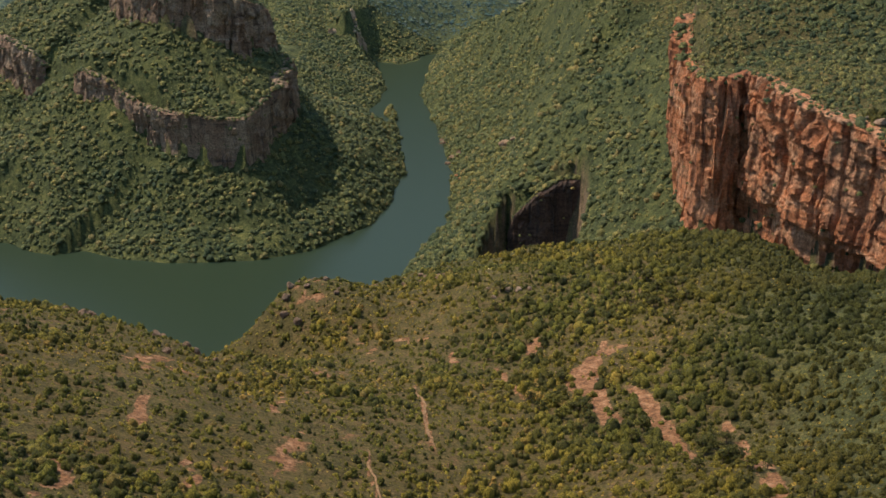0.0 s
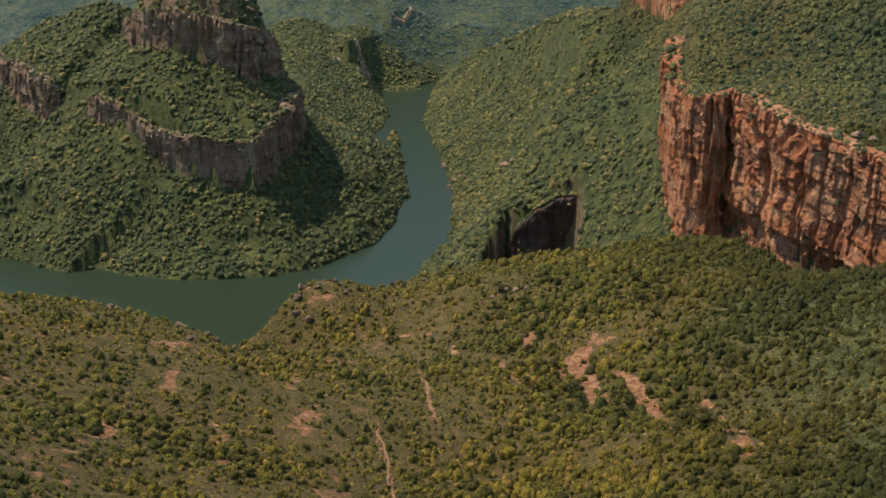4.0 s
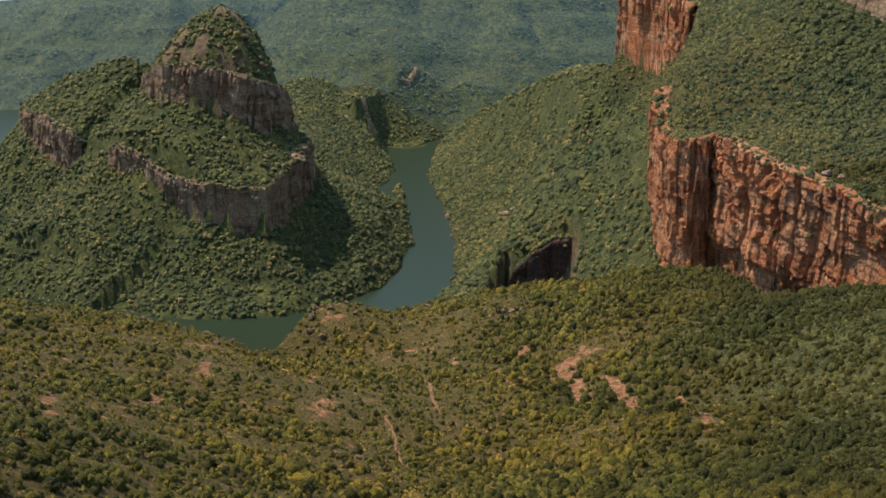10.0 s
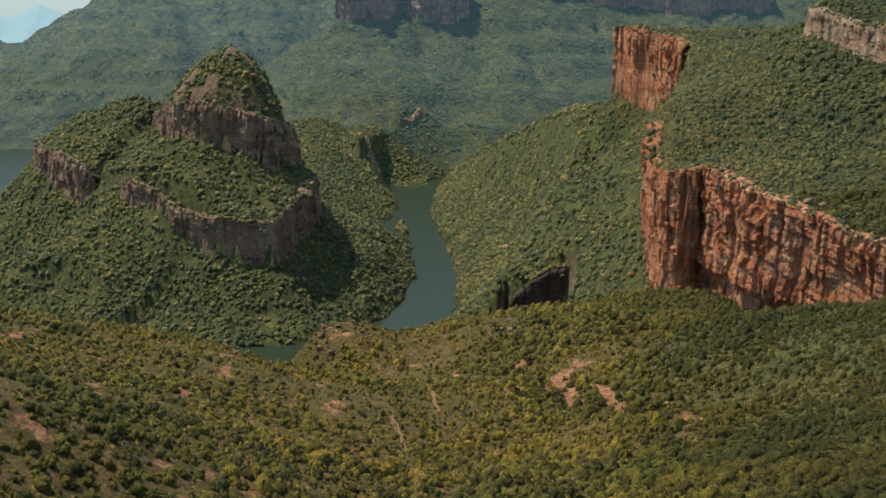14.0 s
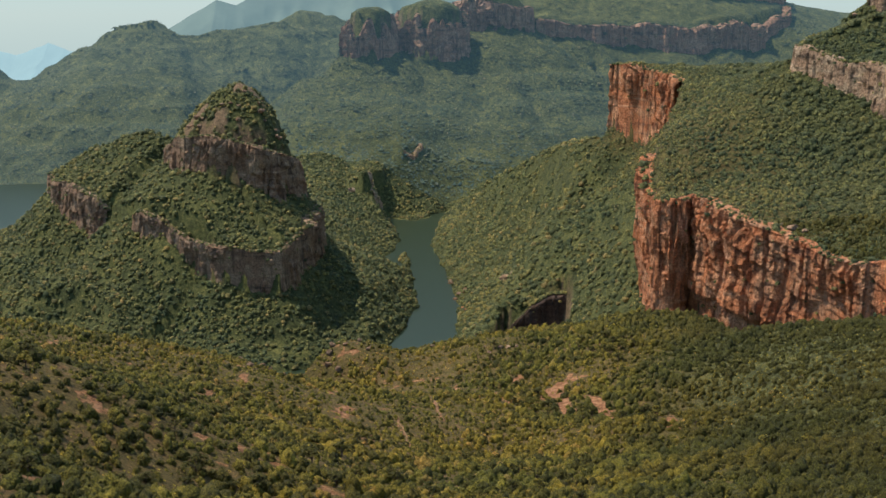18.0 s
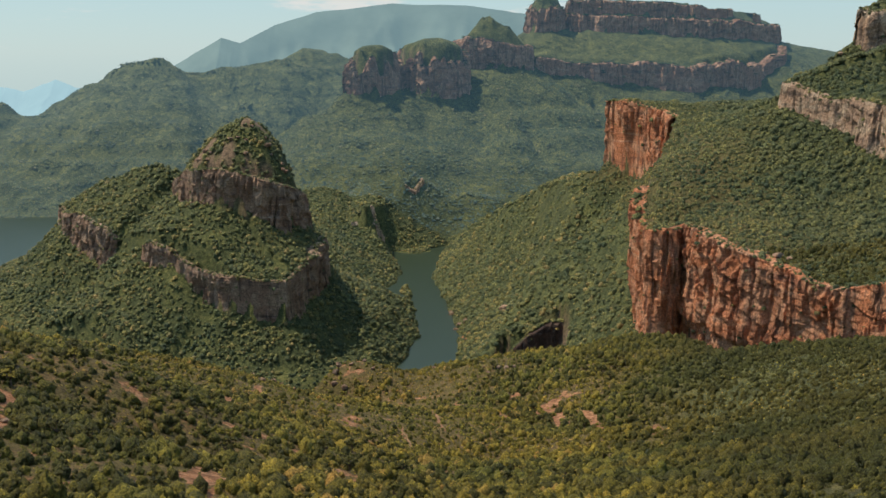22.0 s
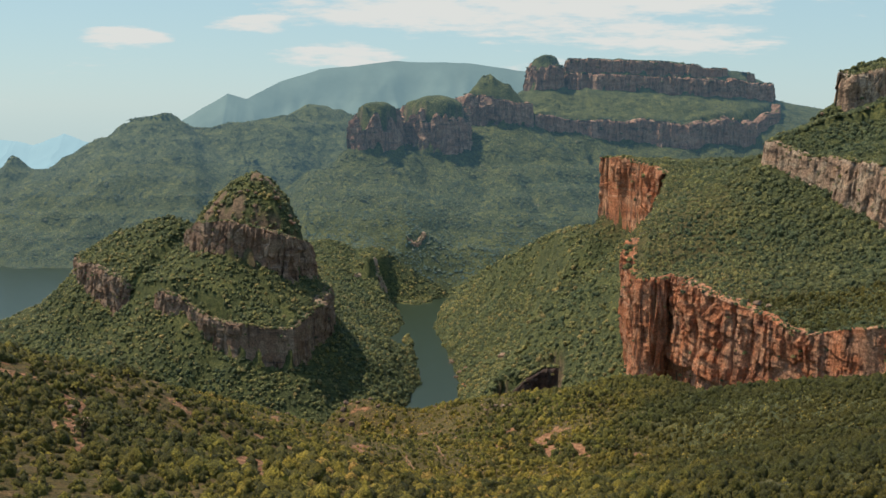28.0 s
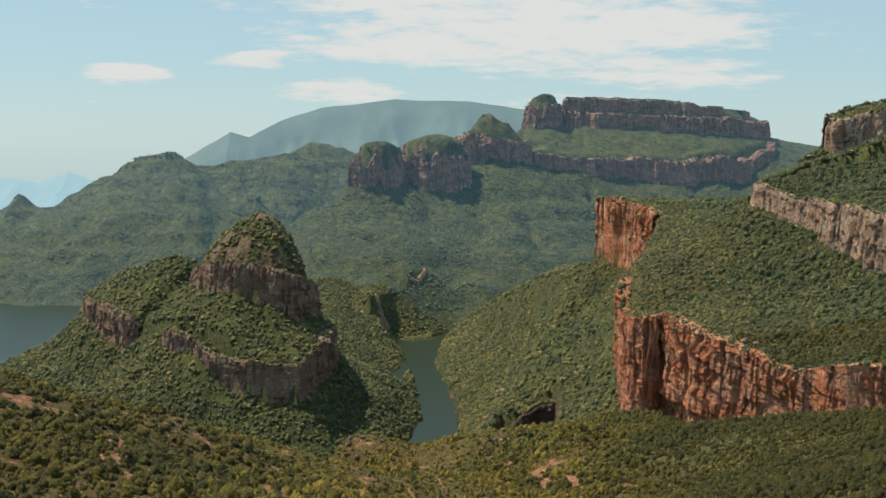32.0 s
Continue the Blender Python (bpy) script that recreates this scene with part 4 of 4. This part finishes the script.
def build_vegetation():
    for near, far, count, shape, seed in ((310, 800, NEAR_BUSHES, (3, 4, 24, 0.085), 5), (800, 1180, SLOPE_BUSHES, (2, 4, 10, 0.12), 15)):
        rng, x, y, z, slope = candidates(count, near, far, seed)
        thick = fbm(x / 35, y / 35, 81, 4) + 0.45 * smooth(x - 0.12 * y, -90, 20)
        ok = (slope < 2.3) & (z > 1.5) & (soil_mask(x, y) < np.where(rng.uniform(0, 1, len(x)) < 0.12, 2, 0.3)) & (rng.uniform(-1.0, 0.15, len(x)) < thick - 0.1 * smooth(-x, 0, 60) * smooth(y, 60, 200))
        x, y, z, thick = x[ok], y[ok], z[ok], thick[ok]
        size = np.clip(np.exp(rng.normal(-0.1, 0.45, len(x))), 0.35, 2.4) * (1.8 + 1.3 * smooth(thick, 0, 0.6)) * (1 + 0.3 * smooth(-x, 10, 60) * smooth(-y, -240, -140))
        scatter("bushes", "olive green bushveld shrubs covering the near hillside", NEAR_LEAF, np.stack([x, y, z - 0.2], -1), size, size * rng.uniform(0.55, 0.95, len(x)),
                lambda r: crown_template(r, *shape), seed + 1, np.maximum(0.85 * smooth(x - 0.1 * y, 10, 110), 0.5 * smooth(-x, 30, 90) * smooth(-y, -220, -100)))
    # low scrub and tufts on the open ground between the shrubs
    rng, x, y, z, slope = candidates(TUFTS, 310, 1180, 29)
    ok = (slope < 2.3) & (z > 1.5) & (soil_mask(x, y) < 0.6)
    x, y, z = x[ok], y[ok], z[ok]
    size = np.clip(np.exp(rng.normal(0, 0.4, len(x))), 0.4, 2.0) * 0.95
    scatter("scrub", "low brown-green scrub and grass tufts on the open hillside", NEAR_LEAF, np.stack([x, y, z - 0.1], -1), size, size * rng.uniform(0.5, 0.9, len(x)), lambda r: mound_template(r, 5, 0.3), 30)
    rng, x, y, z, slope = candidates(MID_TREES, 1180, 2850, 7)
    dry = smooth(x, 140, 200) * (1 - smooth(x, 240, 320)) * (y < 1420)  # the open slope above the red wall
    ok = (slope < 2.7) & (z > 0.6) & (bare_rock(x, y) < 0.5) & ~((x > 0.2 * (y + 350) - 60) & (y > 1350)) & ~((x < -210) & (y > 1720) & (y < 2080) & (x > -520)) & (rng.uniform(-1.2, 0.2, len(x)) < fbm(x / 60, y / 60, 82, 4) - 0.4 * (slope > 1.7) - 0.12 * dry)
    x, y, z, dry = x[ok], y[ok], z[ok], dry[ok]
    size = np.clip(np.exp(rng.normal(0, 0.4, len(x))), 0.4, 2.0) * (4.0 - 1.3 * dry)
    scatter("trees", "dense dark green forest on the canyon slopes", MID_LEAF, np.stack([x, y, z - 0.4], -1), size, size * rng.uniform(0.5, 0.85, len(x)), lambda r: crown_template(r, 1, 4, 7, 0.17, 0.26), 8,
            0.35 * smooth(x, 230, 320) * (y < 1400))
    # close-grown shrubs above the red wall
    rng = np.random.RandomState(41)
    x, y = rng.uniform(160, 480, HILL_SHRUBS), rng.uniform(620, 1330, HILL_SHRUBS)
    z = height(x, y)
    slope = np.hypot(height(x + 3, y) - z, height(x, y + 3) - z) / 3
    ok = (slope < 1.6) & (z > 225) & (rng.uniform(-0.9, 0.25, len(x)) < fbm(x / 30, y / 30, 84, 4) + 0.5 * smooth(x, 230, 320))
    x, y, z = x[ok], y[ok], z[ok]
    size = np.clip(np.exp(rng.normal(0, 0.4, len(x))), 0.4, 2.0) * 2.0
    scatter("bushes", "dense olive shrubs on the slope above a red cliff", MID_LEAF, np.stack([x, y, z - 0.2], -1), size, size * rng.uniform(0.5, 0.85, len(x)), lambda r: crown_template(r, 1, 4, 6, 0.17, 0.26), 42,
            0.4 * smooth(x, 220, 320))
    for near, far, count, mat, seed, text in ((2850, 3700, FAR_TREES, FAR_LEAF, 9, "green forest on the slopes below the far peaks, haze painted as blue glow"),
                                              (3700, 4500, FAR_TREES * 4 // 5, FARTHEST_LEAF, 19, "forest on the farthest slopes, haze painted as blue glow")):
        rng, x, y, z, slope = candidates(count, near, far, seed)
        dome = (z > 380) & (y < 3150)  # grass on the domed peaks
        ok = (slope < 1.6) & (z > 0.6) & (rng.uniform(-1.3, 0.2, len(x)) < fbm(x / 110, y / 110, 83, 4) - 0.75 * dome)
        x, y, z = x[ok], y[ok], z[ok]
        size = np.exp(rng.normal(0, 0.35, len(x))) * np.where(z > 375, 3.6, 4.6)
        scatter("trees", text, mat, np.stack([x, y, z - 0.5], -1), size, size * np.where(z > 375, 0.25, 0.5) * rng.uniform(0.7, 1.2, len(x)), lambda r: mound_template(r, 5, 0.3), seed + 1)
    for far, rims in RIMS.items():
        p = np.concatenate(rims)
        rng = np.random.RandomState(23 + far)
        p = p[rng.uniform(0, 1, len(p)) < (0.8 if far else 0.8)]
        p[:, :2] += rng.uniform(-1.2, 1.2, (len(p), 2))
        size = np.exp(rng.normal(0, 0.4, len(p))) * (5.5 if far else 2.7)
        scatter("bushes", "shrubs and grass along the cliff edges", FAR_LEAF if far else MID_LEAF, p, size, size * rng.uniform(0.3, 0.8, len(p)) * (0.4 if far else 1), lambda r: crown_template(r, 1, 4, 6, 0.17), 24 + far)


build_vegetation()


# ---------------------------------------------------------------- single trees and rocks
def part(name, me, parent, label=""):
    ob = new(name, me)
    ob.parent = parent
    if label:
        ob["label"] = label
    return ob


def build_bark():
    m, nt, b = material("bark", 0.95, 0.1)
    nt.links.new(ramp_of(nt, add_noise(nt, 3.0, 5, 0.65, (1, 1, 0.3)), [(0.3, (0.05, 0.035, 0.025)), (0.7, (0.16, 0.12, 0.085))]), b.inputs["Base Color"])
    return m


BARK = build_bark()


def limb(v, f, a, b, ra, rb, sides=6):
    """Adds a tapered branch from a to b."""
    way = (b - a).normalized()
    u = way.orthogonal().normalized()
    w = way.cross(u)
    base = len(v)
    for c, r in ((a, ra), (b, rb)):
        for j in range(sides):
            t = 2 * math.pi * j / sides
            v.append(tuple(c + u * math.cos(t) * r + w * math.sin(t) * r))
    for j in range(sides):
        f.append((base + j, base + (j + 1) % sides, base + sides + (j + 1) % sides, base + sides + j))


def build_tree(seed, label, wide, high, leaves, tone):
    """A bushveld tree at the origin: trunk with limbs, and a crown of several leafy clumps."""
    rng = random.Random(seed)
    root = new("tree")
    v, f, cv, cf = [], [], [], []
    fork = Vector((rng.uniform(-0.15, 0.15), rng.uniform(-0.15, 0.15), high * 0.3))
    limb(v, f, Vector((0, 0, -0.5)), fork, wide * 0.045, wide * 0.034)
    for k in range(6):
        a = 2 * math.pi * k / 6 + rng.uniform(-0.4, 0.4)
        r = wide * rng.uniform(0.18, 0.33) * (k > 0)
        c = Vector((math.cos(a) * r, math.sin(a) * r, high * (rng.uniform(0.48, 0.72) if k else 0.8)))
        limb(v, f, fork, c, wide * 0.026, wide * 0.008, 5)
        lv, lf = leaf_template(rng, leaves // 6, 0.17)
        s = wide * rng.uniform(0.42, 0.58)
        base = len(cv)
        cv += [(c.x + q[0] * s, c.y + q[1] * s, c.z + (q[2] - 0.45) * s * 0.8) for q in lv]
        cf += [tuple(int(i) + base for i in t) for t in lf]
    part("trunk", mesh_of("trunk", v, f, BARK), root, "short grey-brown forked trunk")
    crown = mesh_of("crown", cv, cf, NEAR_LEAF)
    crown.attributes.new("tone", "FLOAT", "POINT").data.foreach_set("value", np.full(len(cv), tone, np.float32))
    part("crown", crown, root)
    return tagged(root, label, "tree", "trees on the near hillside")


def build_trees():
    kinds = [(1, "rounded dark green tree among hillside shrubs", 6.0, 5.0, 150, 0.12), (2, "spreading olive green tree among hillside shrubs", 5.4, 4.2, 130, 0.4),
             (3, "bright yellow-green tree among hillside shrubs", 5.0, 4.6, 130, 0.8), (4, "small dark green tree on the dry slope", 4.2, 3.6, 100, 0.2),
             (5, "dry brownish tree on the bare slope", 3.8, 3.2, 90, 0.97)]
    stock = [build_tree(*k) for k in kinds]
    rng = random.Random(77)
    spots = []
    for cx, cy, spread, count in ((40, 540, 9, 14), (40, 500, 7, 14), (48, 474, 7, 14), (54, 452, 7, 10), (107, 579, 10, 14), (76, 428, 6, 8), (94, 420, 7, 14), (92, 380, 9, 12), (60, 600, 25, 12), (100, 560, 20, 10), (130, 390, 30, 14), (-100, 60, 55, 60),
                                  (-30, 170, 60, 45), (60, 260, 60, 35)):
        for _ in range(count):
            spots.append((rng.gauss(cx, spread), rng.gauss(cy, spread)))
    p = np.array(spots)
    z = height(p[:, 0], p[:, 1])
    ok = soil_mask(p[:, 0], p[:, 1]) < 0.4
    used = [False] * len(stock)
    for (x, y), h, fine in zip(p, z, ok):
        if not fine:
            continue
        k = rng.choices(range(5), (4, 3, 1.2, 4, 1))[0]
        m = pose(x, y, h, 0, 0, rng.uniform(0, 360)) @ Matrix.Scale(rng.uniform(0.75, 1.25), 4)
        if not used[k]:
            stock[k].matrix_world = m
            used[k] = True
        else:
            made = copy_thing(stock[k], pose(0, 0, 0))
            made.matrix_world = m


build_trees()


def build_boulder(name, label, mat, x, y, size, seed, squash=0.7, sink=0.3, category="boulder"):
    """A jointed block of rock, part sunk in the ground."""
    rng = random.Random(seed)
    bm = bmesh.new()
    bmesh.ops.create_icosphere(bm, subdivisions=3, radius=0.5)
    cuts = [(Vector([rng.gauss(0, 1) for _ in range(3)]).normalized(), rng.uniform(0.24, 0.42)) for _ in range(9)]
    off = Vector((seed * 3.7, seed * 1.3, 0))
    for v in bm.verts:
        for n, d in cuts:
            over = v.co.dot(n) - d
            if over > 0:
                v.co -= n * over * 0.92
        v.co += v.co.normalized() * 0.05 * noise.noise(v.co * 4 + off)
        v.co.z *= squash
        v.co *= size
    me = bpy.data.meshes.new(name)
    bm.to_mesh(me)
    bm.free()
    me.materials.append(mat)
    ob = new(name, me)
    ob.location = (x, y, float(height(np.array([x]), np.array([y]))[0]) + size * squash * (0.5 - sink))
    ob.rotation_euler = (0, 0, rng.uniform(0, 6.28))
    return tagged(ob, label, category)


def build_rocks():
    pale = GREY_ROCK
    spots = [("pale boulder on the wooded river slope", pale, 77, 1431, 14, 0.8), ("pale boulder on the wooded river slope", pale, 86, 1416, 9, 0.7),
             ("pale flat boulder on the slope above the red cliff", pale, 250, 722, 9, 0.6), ("pale flat boulder on the slope above the red cliff", pale, 258, 716, 7, 0.6),
             ("pale flat boulder on the slope above the red cliff", pale, 244, 730, 4, 0.6)]
    for cx, cy, n, spread, size, text, mat in ((0, 682, 5, 7, 5, "reddish rock outcrop on the edge of the near hill", BROWN_ROCK), (-70, 622, 6, 7, 5, "pale reddish outcrop on a spur", BROWN_ROCK),
                                               (-62, 640, 4, 6, 4, "pale reddish outcrop on a spur", BROWN_ROCK), (-160, 546, 5, 9, 4.5, "reddish outcrop at the hill's rim", BROWN_ROCK),
                                               (-112, 510, 6, 9, 4.5, "reddish outcrop at the hill's rim", BROWN_ROCK), (-96, 488, 4, 6, 4, "reddish outcrop at the hill's rim", BROWN_ROCK),
                                               (38, 625, 6, 9, 4, "grey outcrop among dense shrubs", pale), (-108, 50, 9, 9, 2.6, "pale stone on bare red soil", pale),
                                               (-104, 22, 8, 9, 2.2, "pale stone on bare red soil", pale), (72, 500, 7, 9, 2.2, "pale stone in an eroded red gully", pale),
                                               (42, 347, 2, 4, 2.2, "small pale stone among shrubs", pale), (440, 1090, 9, 28, 7, "fallen pale block below a crag", pale),
                                               (400, 1010, 6, 30, 6, "fallen pale block below a crag", pale), (8, 1690, 9, 9, 9, "dark red rock on the river bank", BROWN_ROCK),
                                               (17, 1590, 9, 9, 9, "dark red rock on the river bank", BROWN_ROCK), (18, 1480, 8, 12, 7, "pale reddish rock on the river bank", RED_ROCK), (-320, 1462, 6, 9, 9, "brown crag on the steep top of a butte", BROWN_ROCK),
                                               (-262, 1446, 6, 12, 9, "brown crag on the steep top of a butte", BROWN_ROCK), (-225, 1445, 6, 9, 8, "brown crag on the steep top of a butte", BROWN_ROCK),
                                               (-64, 1332, 3, 5, 5, "reddish rock at the tip of the peninsula", BROWN_ROCK),
                                               (-3, 690, 4, 8, 4, "reddish rock outcrop on the edge of the near hill", BROWN_ROCK)):
        rng = random.Random(int(cx * 7 + cy))
        for _ in range(n):
            spots.append((text, mat, rng.gauss(cx, spread), rng.gauss(cy, spread), size * rng.uniform(0.5, 1.2), rng.uniform(0.5, 0.9)))
    for k, (text, mat, x, y, size, squash) in enumerate(spots):
        build_boulder("boulder", text, mat, x, y, size, k + 1, squash)


build_rocks()
